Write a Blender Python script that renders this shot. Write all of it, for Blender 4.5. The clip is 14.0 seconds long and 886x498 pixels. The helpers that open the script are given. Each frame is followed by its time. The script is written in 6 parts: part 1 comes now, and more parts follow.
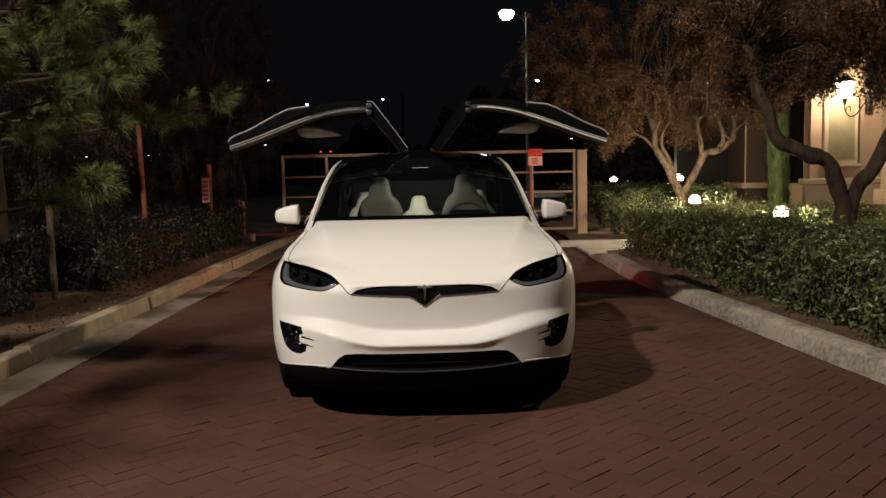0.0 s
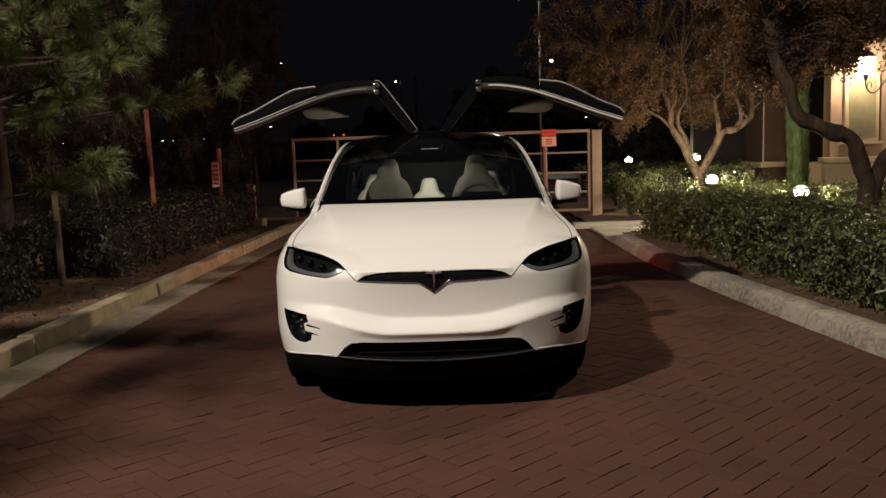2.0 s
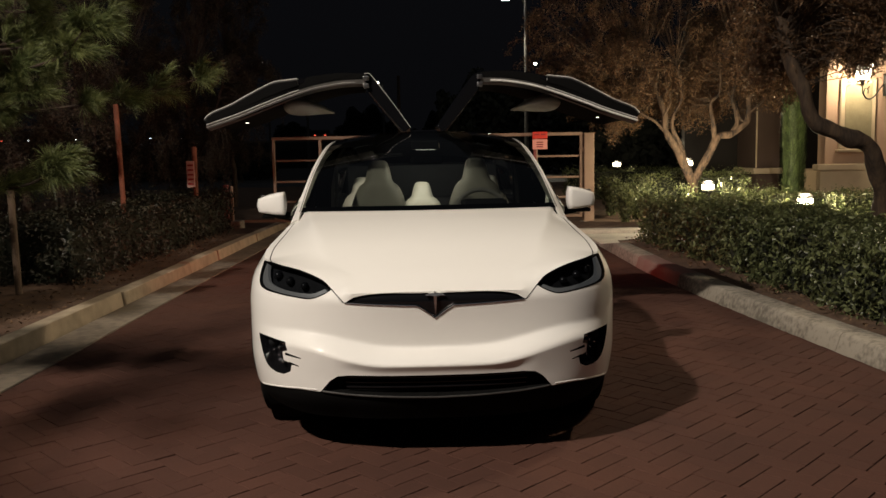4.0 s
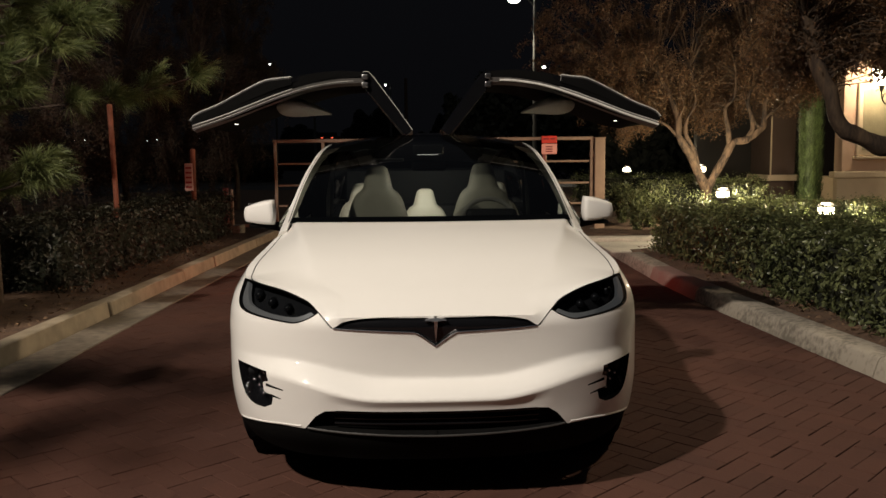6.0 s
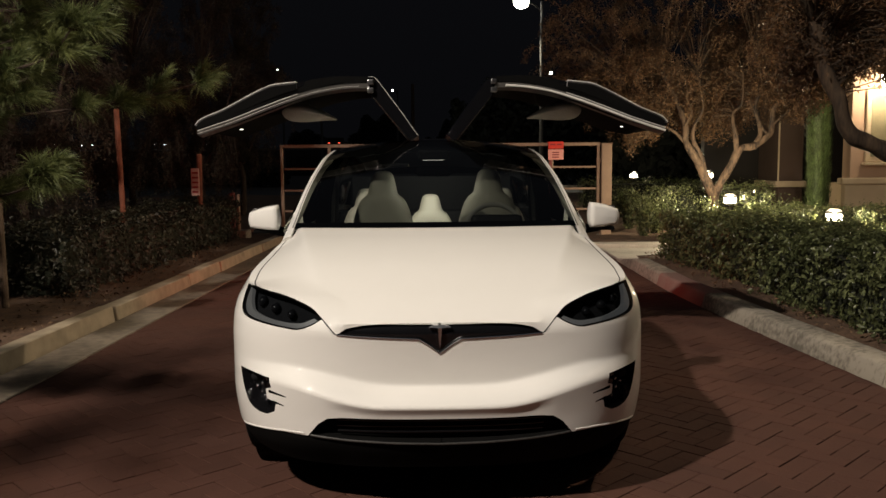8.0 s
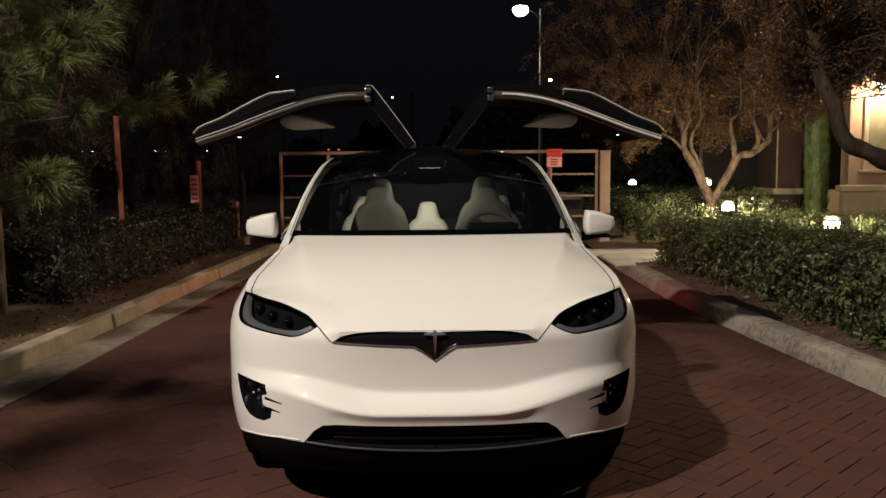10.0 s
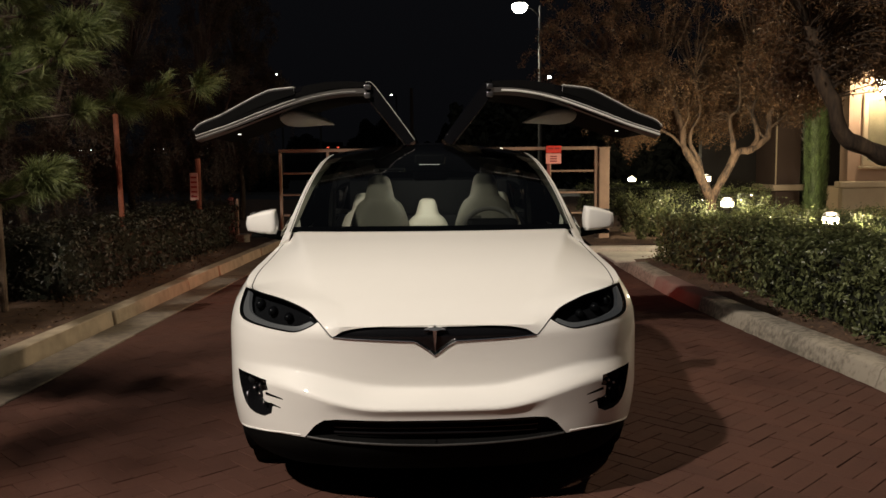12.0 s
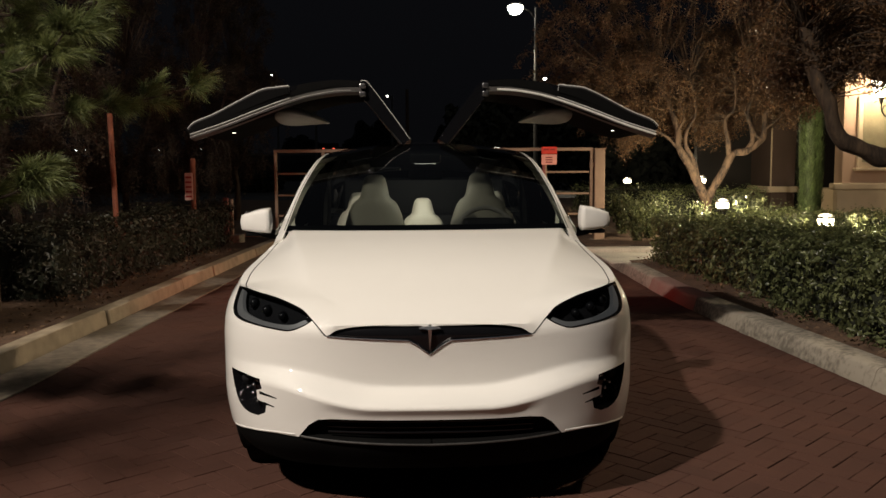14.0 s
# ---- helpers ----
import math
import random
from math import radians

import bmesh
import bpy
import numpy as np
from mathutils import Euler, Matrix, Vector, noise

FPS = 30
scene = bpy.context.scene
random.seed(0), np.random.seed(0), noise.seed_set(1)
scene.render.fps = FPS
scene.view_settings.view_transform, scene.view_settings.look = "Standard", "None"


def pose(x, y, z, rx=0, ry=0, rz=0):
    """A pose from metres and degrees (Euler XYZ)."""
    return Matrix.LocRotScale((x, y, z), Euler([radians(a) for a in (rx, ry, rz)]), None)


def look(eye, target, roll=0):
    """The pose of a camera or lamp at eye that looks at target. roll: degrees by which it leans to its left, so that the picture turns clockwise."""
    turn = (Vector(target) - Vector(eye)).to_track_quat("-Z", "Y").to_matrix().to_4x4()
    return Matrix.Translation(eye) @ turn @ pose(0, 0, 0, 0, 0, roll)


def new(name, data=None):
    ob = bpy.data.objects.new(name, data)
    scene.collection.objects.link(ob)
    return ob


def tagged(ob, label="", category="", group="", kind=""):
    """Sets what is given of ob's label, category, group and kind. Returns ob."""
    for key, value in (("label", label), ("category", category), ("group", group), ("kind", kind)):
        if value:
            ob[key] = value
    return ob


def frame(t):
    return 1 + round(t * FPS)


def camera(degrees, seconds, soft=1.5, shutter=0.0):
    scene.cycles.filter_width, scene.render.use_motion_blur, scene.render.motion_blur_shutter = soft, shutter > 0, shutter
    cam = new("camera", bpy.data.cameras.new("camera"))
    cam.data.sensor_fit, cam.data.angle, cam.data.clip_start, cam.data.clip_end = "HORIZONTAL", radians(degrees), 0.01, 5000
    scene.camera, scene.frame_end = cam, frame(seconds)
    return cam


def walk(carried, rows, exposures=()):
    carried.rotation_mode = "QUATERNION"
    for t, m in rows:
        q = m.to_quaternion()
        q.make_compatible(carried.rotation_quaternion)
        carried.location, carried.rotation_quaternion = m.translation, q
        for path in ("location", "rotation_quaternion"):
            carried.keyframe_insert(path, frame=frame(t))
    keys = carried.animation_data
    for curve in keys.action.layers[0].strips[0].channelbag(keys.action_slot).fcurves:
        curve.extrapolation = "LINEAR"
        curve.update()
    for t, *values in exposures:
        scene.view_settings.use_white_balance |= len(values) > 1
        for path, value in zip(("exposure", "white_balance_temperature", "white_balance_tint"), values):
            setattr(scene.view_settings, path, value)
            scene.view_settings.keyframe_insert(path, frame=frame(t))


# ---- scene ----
cam = camera(55.2, 14.0)
METRES, EYE, TILT, LEAN, TURN = 1.56, 1.51, 1.3, 1.0, 0.0
ROWS = [
    (0.0, 0.0, 0.0, 0.0, -0.02, -6.63, 0.22),
    (0.5, 0.0014, 0.0099, -0.0018, -0.35, -6.37, 0.36),
    (1.0, 0.0065, 0.0145, -0.0009, -0.14, -6.5, 0.96),
    (1.5, 0.0279, 0.0461, -0.0052, 0.44, -7.09, 0.95),
    (2.0, 0.0179, 0.1288, -0.0104, 0.89, -7.8, 0.8),
    (2.5, -0.0249, 0.245, -0.0084, 0.33, -7.45, 0.91),
    (3.0, -0.0456, 0.352, -0.0151, 0.06, -7.41, 0.41),
    (5.5, -0.0682, 0.8463, -0.0274, -0.56, -8.19, -0.02),
    (6.0, -0.0477, 0.8875, -0.0192, 0.14, -7.46, -0.4),
    (6.5, -0.0449, 0.9007, -0.0228, 0.57, -7.25, -0.45),
    (7.0, -0.0423, 0.9064, -0.0215, 0.62, -7.36, -0.51),
    (7.5, -0.0424, 0.9059, -0.0212, 0.52, -7.34, -0.59),
    (8.0, -0.0421, 0.9048, -0.019, 0.6, -7.1, -0.52),
    (10.5, -0.0283, 0.8883, -0.0134, 0.56, -6.65, -0.59),
    (11.0, -0.0285, 0.8891, -0.0151, 0.1, -6.78, -0.55),
    (11.5, -0.0297, 0.8775, -0.0161, 0.34, -6.84, -0.33),
    (12.0, -0.0297, 0.8787, -0.0181, 0.54, -6.82, -0.42),
    (12.5, -0.0278, 0.8856, -0.021, 0.33, -6.64, -0.58),
    (13.0, -0.0289, 0.8902, -0.0235, 0.18, -6.51, -0.58),
    (13.5, -0.0294, 0.8918, -0.0255, 0.18, -6.6, -0.73),
    (14.0, -0.0295, 0.8908, -0.0276, 0.24, -6.72, -0.58),
]
walk(cam, [(t, pose(0, 0, EYE, TILT, LEAN, TURN) @ pose(METRES * x, METRES * y, METRES * z, 90 + pitch, roll, yaw)) for t, x, y, z, yaw, pitch, roll in ROWS])

# ---- world and lamps out of view ----
world = bpy.data.worlds.new("night_sky")
scene.world = world
world.use_nodes = True
wn, wl = world.node_tree.nodes, world.node_tree.links
wn.clear()
w_out = wn.new("ShaderNodeOutputWorld")
w_bg = wn.new("ShaderNodeBackground")
w_ramp = wn.new("ShaderNodeValToRGB")
w_sep = wn.new("ShaderNodeSeparateXYZ")
w_co = wn.new("ShaderNodeTexCoord")
wl.new(w_co.outputs["Generated"], w_sep.inputs[0])
wl.new(w_sep.outputs["Z"], w_ramp.inputs[0])
wl.new(w_ramp.outputs[0], w_bg.inputs[0])
wl.new(w_bg.outputs[0], w_out.inputs[0])
w_ramp.color_ramp.elements[0].position = 0.0
w_ramp.color_ramp.elements[0].color = (0.038, 0.039, 0.047, 1)
w_ramp.color_ramp.elements[1].position = 1.0
w_ramp.color_ramp.elements[1].color = (0.50, 0.54, 0.62, 1)
w_mid = w_ramp.color_ramp.elements.new(0.25)
w_mid.color = (0.052, 0.053, 0.065, 1)
w_bg.inputs[1].default_value = 0.06


def lamp(name, kind, m, power, colour, size=0.1, spot=None, blend=0.5):
    d = bpy.data.lights.new(name, kind)
    d.energy, d.color = power, colour
    if kind == "AREA":
        d.size = size
    else:
        d.shadow_soft_size = size
    if spot:
        d.spot_size, d.spot_blend = radians(spot), blend
    ob = new(name, d)
    ob.matrix_world = m
    return ob


WARM = (1.0, 0.885, 0.76)
LAMP_AT = Vector((-6.2, -1.5, 9.6))
lamp("street_light_beam", "SPOT", look(LAMP_AT, LAMP_AT + Vector((0.01, 0.02, -1))), 7700, WARM, 0.16, 166, 0.4)
# unseen fill lamp, narrowed and aimed at the left kerb's face
FILL_AT = Vector((7.4, 10.5, 9.2))
lamp("street_light_beam", "SPOT", look(FILL_AT, Vector((-3.2, 8.8, 0))), 1700, (1.0, 0.80, 0.55), 0.16, 66, 0.6)

# ---- materials ----


def mat(name, colour, rough=0.6, metal=0.0, second=None, scale=6.0, fine=60.0, bump=0.0, bump_scale=80.0, rand=0.0, coat=0.0,
        mix_lo=0.35, mix_hi=0.65, spec=0.5, stretch=None, thin=0.0):
    """A surface with two colours mixed by coarse and fine noise in object space, fine relief and a random shade per piece."""
    m = bpy.data.materials.new(name)
    m.use_nodes = True
    n, l = m.node_tree.nodes, m.node_tree.links
    b = n["Principled BSDF"]
    b.inputs["Roughness"].default_value = rough
    b.inputs["Metallic"].default_value = metal
    b.inputs["Coat Weight"].default_value = coat
    b.inputs["Coat Roughness"].default_value = 0.035
    b.inputs["Specular IOR Level"].default_value = spec
    co = n.new("ShaderNodeNewGeometry").outputs["Position"]
    if stretch:
        vm = n.new("ShaderNodeVectorMath")
        vm.operation = "MULTIPLY"
        vm.inputs[1].default_value = stretch
        l.new(co, vm.inputs[0])
        co = vm.outputs[0]
    second = second or tuple(c * 0.75 for c in colour)
    big, small = n.new("ShaderNodeTexNoise"), n.new("ShaderNodeTexNoise")
    big.inputs["Scale"].default_value, small.inputs["Scale"].default_value = scale, fine
    big.inputs["Detail"].default_value = 5
    small.inputs["Detail"].default_value = 3
    l.new(co, big.inputs["Vector"]), l.new(co, small.inputs["Vector"])
    add = n.new("ShaderNodeMath")
    add.operation = "MULTIPLY_ADD"
    add.inputs[1].default_value = 0.45
    l.new(small.outputs["Fac"], add.inputs[0])
    sc = n.new("ShaderNodeMath")
    sc.operation = "MULTIPLY"
    sc.inputs[1].default_value = 0.55
    l.new(big.outputs["Fac"], sc.inputs[0])
    l.new(sc.outputs[0], add.inputs[2])
    rg = n.new("ShaderNodeMapRange")
    rg.inputs[1].default_value, rg.inputs[2].default_value = mix_lo, mix_hi
    l.new(add.outputs[0], rg.inputs[0])
    mx = n.new("ShaderNodeMix")
    mx.data_type = "RGBA"
    mx.inputs[6].default_value = (*second, 1)
    mx.inputs[7].default_value = (*colour, 1)
    l.new(rg.outputs[0], mx.inputs[0])
    last = mx.outputs[2]
    if rand:
        ob, isl, geo = n.new("ShaderNodeObjectInfo"), n.new("ShaderNodeNewGeometry"), n.new("ShaderNodeMath")
        geo.operation = "ADD"
        l.new(ob.outputs["Random"], geo.inputs[0]), l.new(isl.outputs["Random Per Island"], geo.inputs[1])
        fr = n.new("ShaderNodeMath")
        fr.operation = "FRACT"
        l.new(geo.outputs[0], fr.inputs[0])
        r2 = n.new("ShaderNodeMapRange")
        r2.inputs[3].default_value, r2.inputs[4].default_value = 1 - rand, 1 + rand
        l.new(fr.outputs[0], r2.inputs[0])
        hv = n.new("ShaderNodeHueSaturation")
        l.new(r2.outputs[0], hv.inputs["Value"]), l.new(last, hv.inputs["Color"])
        last = hv.outputs[0]
    l.new(last, b.inputs["Base Color"])
    if thin:
        # leaves let part of the light through
        tl_, mixs = n.new("ShaderNodeBsdfTranslucent"), n.new("ShaderNodeMixShader")
        mixs.inputs[0].default_value = thin
        l.new(last, tl_.inputs["Color"]), l.new(b.outputs[0], mixs.inputs[1]), l.new(tl_.outputs[0], mixs.inputs[2])
        l.new(mixs.outputs[0], n["Material Output"].inputs[0])
    if bump:
        bp, tx = n.new("ShaderNodeBump"), n.new("ShaderNodeTexNoise")
        tx.inputs["Scale"].default_value, tx.inputs["Detail"].default_value = bump_scale, 4
        l.new(co, tx.inputs["Vector"])
        bp.inputs["Strength"].default_value, bp.inputs["Distance"].default_value = bump, 0.01
        l.new(tx.outputs["Fac"], bp.inputs["Height"]), l.new(bp.outputs[0], b.inputs["Normal"])
    return m


def glow(name, colour, strength):
    m = bpy.data.materials.new(name)
    m.use_nodes = True
    b = m.node_tree.nodes["Principled BSDF"]
    b.inputs["Base Color"].default_value = (*colour, 1)
    b.inputs["Emission Color"].default_value = (*colour, 1)
    b.inputs["Emission Strength"].default_value = strength
    return m


def glass(name, colour=(1, 1, 1), rough=0.0, ior=1.45):
    """Thin tinted glass: mostly clear, with a mirror's gloss."""
    m = bpy.data.materials.new(name)
    m.use_nodes = True
    n, l = m.node_tree.nodes, m.node_tree.links
    out = n["Material Output"]
    n.remove(n["Principled BSDF"])
    tr, gl, mx, fr = n.new("ShaderNodeBsdfTransparent"), n.new("ShaderNodeBsdfGlossy"), n.new("ShaderNodeMixShader"), n.new("ShaderNodeFresnel")
    tr.inputs[0].default_value = (*colour, 1)
    gl.inputs["Roughness"].default_value = rough
    fr.inputs[0].default_value = ior
    l.new(fr.outputs[0], mx.inputs[0]), l.new(tr.outputs[0], mx.inputs[1]), l.new(gl.outputs[0], mx.inputs[2])
    l.new(mx.outputs[0], out.inputs[0])
    return m


M = {}
M["paver"] = mat("red_paver", (0.087, 0.0372, 0.0250), 0.85, second=(0.060, 0.0275, 0.020), scale=1.2, fine=70, bump=0.25, bump_scale=160, rand=0.07, spec=0.25)
M["sand"] = mat("joint_sand", (0.045, 0.022, 0.017), 0.95, bump=0.3)
M["concrete"] = mat("kerb_concrete", (0.36, 0.318, 0.255), 0.85, second=(0.16, 0.14, 0.112), scale=2.0, fine=24, bump=0.07, bump_scale=70, mix_lo=0.41, mix_hi=0.57)
# left kerb's concrete, lightened and tinted with the warm light on its face
M["kerb_warm_lit"] = mat("warm_lit_kerb_concrete", (0.52, 0.42, 0.295), 0.85, second=(0.33, 0.27, 0.19), scale=1.3, fine=7, bump=0.10, bump_scale=45, mix_lo=0.36, mix_hi=0.62)
M["gutter"] = mat("gutter_concrete", (0.225, 0.182, 0.132), 0.9, second=(0.13, 0.105, 0.078), scale=1.3, fine=12, bump=0.12, bump_scale=60, mix_lo=0.40, mix_hi=0.57)
M["red_kerb"] = mat("faded_red_kerb_paint", (0.26, 0.135, 0.112), 0.75, second=(0.29, 0.21, 0.172), scale=4, fine=50, bump=0.3)
M["soil"] = mat("mulch_soil", (0.17, 0.10, 0.06), 0.95, second=(0.07, 0.041, 0.026), scale=5, fine=35, bump=0.9, bump_scale=55)
M["earth"] = mat("dark_ground", (0.04, 0.036, 0.03), 0.95, bump=0.4, scale=0.3)
M["asphalt"] = mat("asphalt", (0.05, 0.05, 0.05), 0.9, bump=0.4)
M["hedge"] = mat("hedge_leaf", (0.19, 0.21, 0.092), 0.33, second=(0.058, 0.07, 0.03), scale=2.6, fine=20, rand=0.55, thin=0.3)
# near-black core block stands for shade between the leaves; shrub stems share it
M["hedge_core"] = mat("shade_core_and_stems", (0.022, 0.026, 0.013), 0.95)
# same hedge leaf darkened: the left side's shade is put into its colour
M["hedge_shaded"] = mat("shaded_hedge_leaf", (0.050, 0.046, 0.025), 0.5, second=(0.021, 0.020, 0.011), scale=3, fine=20, rand=0.45)
M["olive"] = mat("olive_leaf", (0.195, 0.112, 0.056), 0.5, second=(0.08, 0.046, 0.024), scale=1.5, fine=14, rand=0.5, thin=0.35)
M["olive_bark"] = mat("olive_bark", (0.10, 0.063, 0.039), 0.9, second=(0.016, 0.01, 0.007), scale=7, fine=34, bump=1.0, bump_scale=24, stretch=(1, 1, 0.3), mix_lo=0.40, mix_hi=0.56)
M["pine"] = mat("pine_needles", (0.20, 0.225, 0.085), 0.5, second=(0.07, 0.095, 0.034), scale=2, fine=20, rand=0.4, thin=0.3)
M["pine_bark"] = mat("pine_bark", (0.07, 0.046, 0.032), 0.9, second=(0.03, 0.02, 0.015), scale=6, fine=40, bump=0.9, bump_scale=40)
M["cypress"] = mat("cypress_scale_leaf", (0.14, 0.20, 0.066), 0.6, second=(0.035, 0.052, 0.02), scale=4, fine=30, rand=0.4)
# dull leaf colour holds the shade of the back-row trees
M["shaded_leaf"] = mat("shaded_brown_leaf", (0.085, 0.058, 0.037), 0.7, second=(0.05, 0.035, 0.023), scale=2, fine=20, rand=0.4, thin=0.4)
# olive bark darkened for the backlit tree: its shaded side is in the colour
M["shaded_bark"] = mat("shaded_olive_bark", (0.085, 0.054, 0.030), 0.9, second=(0.02, 0.013, 0.009), scale=9, fine=40, bump=1.0, bump_scale=26, stretch=(1, 1, 0.22))
# concrete lightened for the slabs: the lamplight on them is in its colour
M["path"] = mat("lit_path_concrete", (0.60, 0.55, 0.47), 0.85, second=(0.36, 0.335, 0.29), scale=2.0, fine=40, bump=0.3)
# wood reddened: the tail lamps' light on the stakes is in the colour
M["stake"] = mat("red_lit_stake_wood", (0.25, 0.075, 0.036), 0.8, second=(0.12, 0.04, 0.022), scale=5, fine=50, bump=0.5)
M["stake_pale"] = mat("weathered_stake_wood", (0.15, 0.10, 0.062), 0.8, second=(0.09, 0.06, 0.04), scale=5, fine=50, bump=0.5)
M["gate"] = mat("tan_gate_paint", (0.33, 0.22, 0.15), 0.6, second=(0.24, 0.16, 0.11), scale=4, fine=60, bump=0.1)
# post colour carries the red of the tail lamps that shine on it
M["post_red_lit"] = mat("red_lit_post_paint", (0.25, 0.06, 0.05), 0.6, second=(0.16, 0.05, 0.04), scale=4, fine=60, bump=0.1)
M["sign_red"] = mat("red_sign_enamel", (0.75, 0.05, 0.03), 0.45, second=(0.65, 0.05, 0.03))
# pale enamel tinted pink with the tail lamps' glow
M["sign_tail_lit"] = mat("tail_lit_sign_enamel", (0.85, 0.40, 0.33), 0.45, second=(0.78, 0.36, 0.30))
M["print"] = mat("sign_print", (0.35, 0.03, 0.03), 0.6)
M["stucco"] = mat("tan_stucco", (0.43, 0.29, 0.205), 0.9, second=(0.37, 0.248, 0.174), scale=1.5, fine=60, bump=0.5, bump_scale=90)
# stucco darkened to brown: the pier's lack of light is in its colour
M["stucco_shaded"] = mat("shaded_stucco", (0.085, 0.055, 0.042), 0.9, second=(0.07, 0.045, 0.034), scale=1.5, fine=60, bump=0.5, bump_scale=90)
# near-black wall colour that stands for the unlit recess
M["recess_shade"] = mat("shaded_recess", (0.012, 0.009, 0.008), 0.5, second=(0.009, 0.007, 0.006))
M["trim"] = mat("cream_trim", (0.55, 0.44, 0.30), 0.8, second=(0.48, 0.38, 0.26), scale=3, fine=60, bump=0.2)
M["dark_metal"] = mat("dark_metal", (0.03, 0.028, 0.026), 0.45, 0.6)
M["grey_metal"] = mat("galvanised_pole", (0.13, 0.13, 0.125), 0.6, 0.3, bump=0.05)
M["roof_tile"] = mat("roof_tile", (0.20, 0.10, 0.07), 0.8, rand=0.2)
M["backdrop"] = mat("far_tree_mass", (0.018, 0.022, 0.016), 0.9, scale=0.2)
M["lamp_white"] = glow("lamp_white", (1.0, 0.93, 0.78), 22)
M["lamp_far"] = glow("lamp_far", (1.0, 0.95, 0.85), 14)
M["lamp_path"] = glow("path_lamp_glass", (1.0, 0.86, 0.58), 16)
M["lantern"] = glow("lantern_glass", (1.0, 0.86, 0.6), 30)
M["window_lit"] = mat("dim_window_blind", (0.30, 0.26, 0.16), 0.5)
M["car_white_lamp"] = glow("far_headlight", (0.9, 0.93, 1.0), 9)
M["car_red_lamp"] = glow("far_tail_light", (1.0, 0.12, 0.06), 1.6)
M["pane"] = mat("window_pane", (0.03, 0.03, 0.03), 0.08)

# ---- mesh helpers ----


def mesh_ob(name, bm, material, parent=None, smooth=False):
    me = bpy.data.meshes.new(name)
    bm.to_mesh(me)
    bm.free()
    for q in (material if isinstance(material, (list, tuple)) else [material]):
        me.materials.append(q)
    if smooth:
        me.shade_smooth()
        me.set_sharp_from_angle(angle=radians(42))
    ob = new(name, me)
    if parent:
        ob.parent = parent
    return ob


def raw_ob(name, verts, faces, material, parent=None, smooth=False):
    me = bpy.data.meshes.new(name)
    me.from_pydata([tuple(v) for v in verts], [], faces)
    me.materials.append(material)
    if smooth:
        me.shade_smooth()
    ob = new(name, me)
    if parent:
        ob.parent = parent
    return ob


def part(name, bm, material, parent, label="", smooth=False):
    ob = mesh_ob(name, bm, material, parent, smooth)
    if label:
        tagged(ob, label)
    return ob


def thing(name, m, label, category, group="", kind=""):
    e = new(name)
    e.matrix_world = m
    return tagged(e, label, category, group, kind)


def box(bm, lo, hi, bevel=0.0, seg=2):
    r = bmesh.ops.create_cube(bm, size=1)
    s = Vector(hi) - Vector(lo)
    c = (Vector(hi) + Vector(lo)) / 2
    for v in r["verts"]:
        v.co = Vector((v.co.x * s.x, v.co.y * s.y, v.co.z * s.z)) + c
    if bevel:
        es = list({e for v in r["verts"] for e in v.link_edges})
        bmesh.ops.bevel(bm, geom=es, offset=bevel, segments=seg, affect="EDGES", profile=0.6)
    return bm


def boxed(lo, hi, bevel=0.0, seg=2):
    return box(bmesh.new(), lo, hi, bevel, seg)


def tube(bm, pts, radii, n=10, cap=True, flat=1.0):
    """A tube along points with a radius each."""
    pts = [Vector(p) for p in pts]
    if not hasattr(radii, "__len__"):
        radii = [radii] * len(pts)
    rings, ref = [], None
    for i, p in enumerate(pts):
        d = (pts[min(i + 1, len(pts) - 1)] - pts[max(i - 1, 0)]).normalized()
        if ref is None:
            ref = d.orthogonal().normalized()
        ref = (ref - d * ref.dot(d)).normalized()
        other = d.cross(ref)
        rings.append([bm.verts.new(p + radii[i] * (math.cos(2 * math.pi * k / n) * ref + flat * math.sin(2 * math.pi * k / n) * other)) for k in range(n)])
    for a, b in zip(rings, rings[1:]):
        for k in range(n):
            bm.faces.new((a[k], a[(k + 1) % n], b[(k + 1) % n], b[k]))
    if cap:
        bm.faces.new(rings[0][::-1])
        bm.faces.new(rings[-1])
    return bm


def turned(bm, prof, n=24, axis="z", at=(0, 0, 0)):
    """A solid of revolution from (radius, height) pairs."""
    rings = []
    for r, h in prof:
        ring = []
        for k in range(n):
            a = 2 * math.pi * k / n
            c, s = r * math.cos(a), r * math.sin(a)
            p = {"z": (c, s, h), "y": (c, h, s), "x": (h, c, s)}[axis]
            ring.append(bm.verts.new(Vector(p) + Vector(at)))
        rings.append(ring)
    for a, b in zip(rings, rings[1:]):
        for k in range(n):
            bm.faces.new((a[k], a[(k + 1) % n], b[(k + 1) % n], b[k]))
    bm.faces.new(rings[0][::-1])
    bm.faces.new(rings[-1])
    bmesh.ops.recalc_face_normals(bm, faces=bm.faces[:])
    return bm


def smooth_path(pts, per=6):
    """Catmull-Rom through the points."""
    p = [Vector(q) for q in pts]
    p = [2 * p[0] - p[1]] + p + [2 * p[-1] - p[-2]]
    out = []
    for i in range(1, len(p) - 2):
        for k in range(per):
            t = k / per
            a, b, c, d = p[i - 1], p[i], p[i + 1], p[i + 2]
            out.append(0.5 * (2 * b + (c - a) * t + (2 * a - 5 * b + 4 * c - d) * t * t + (3 * b - a - 3 * c + d) * t ** 3))
    out.append(p[-2])
    return out


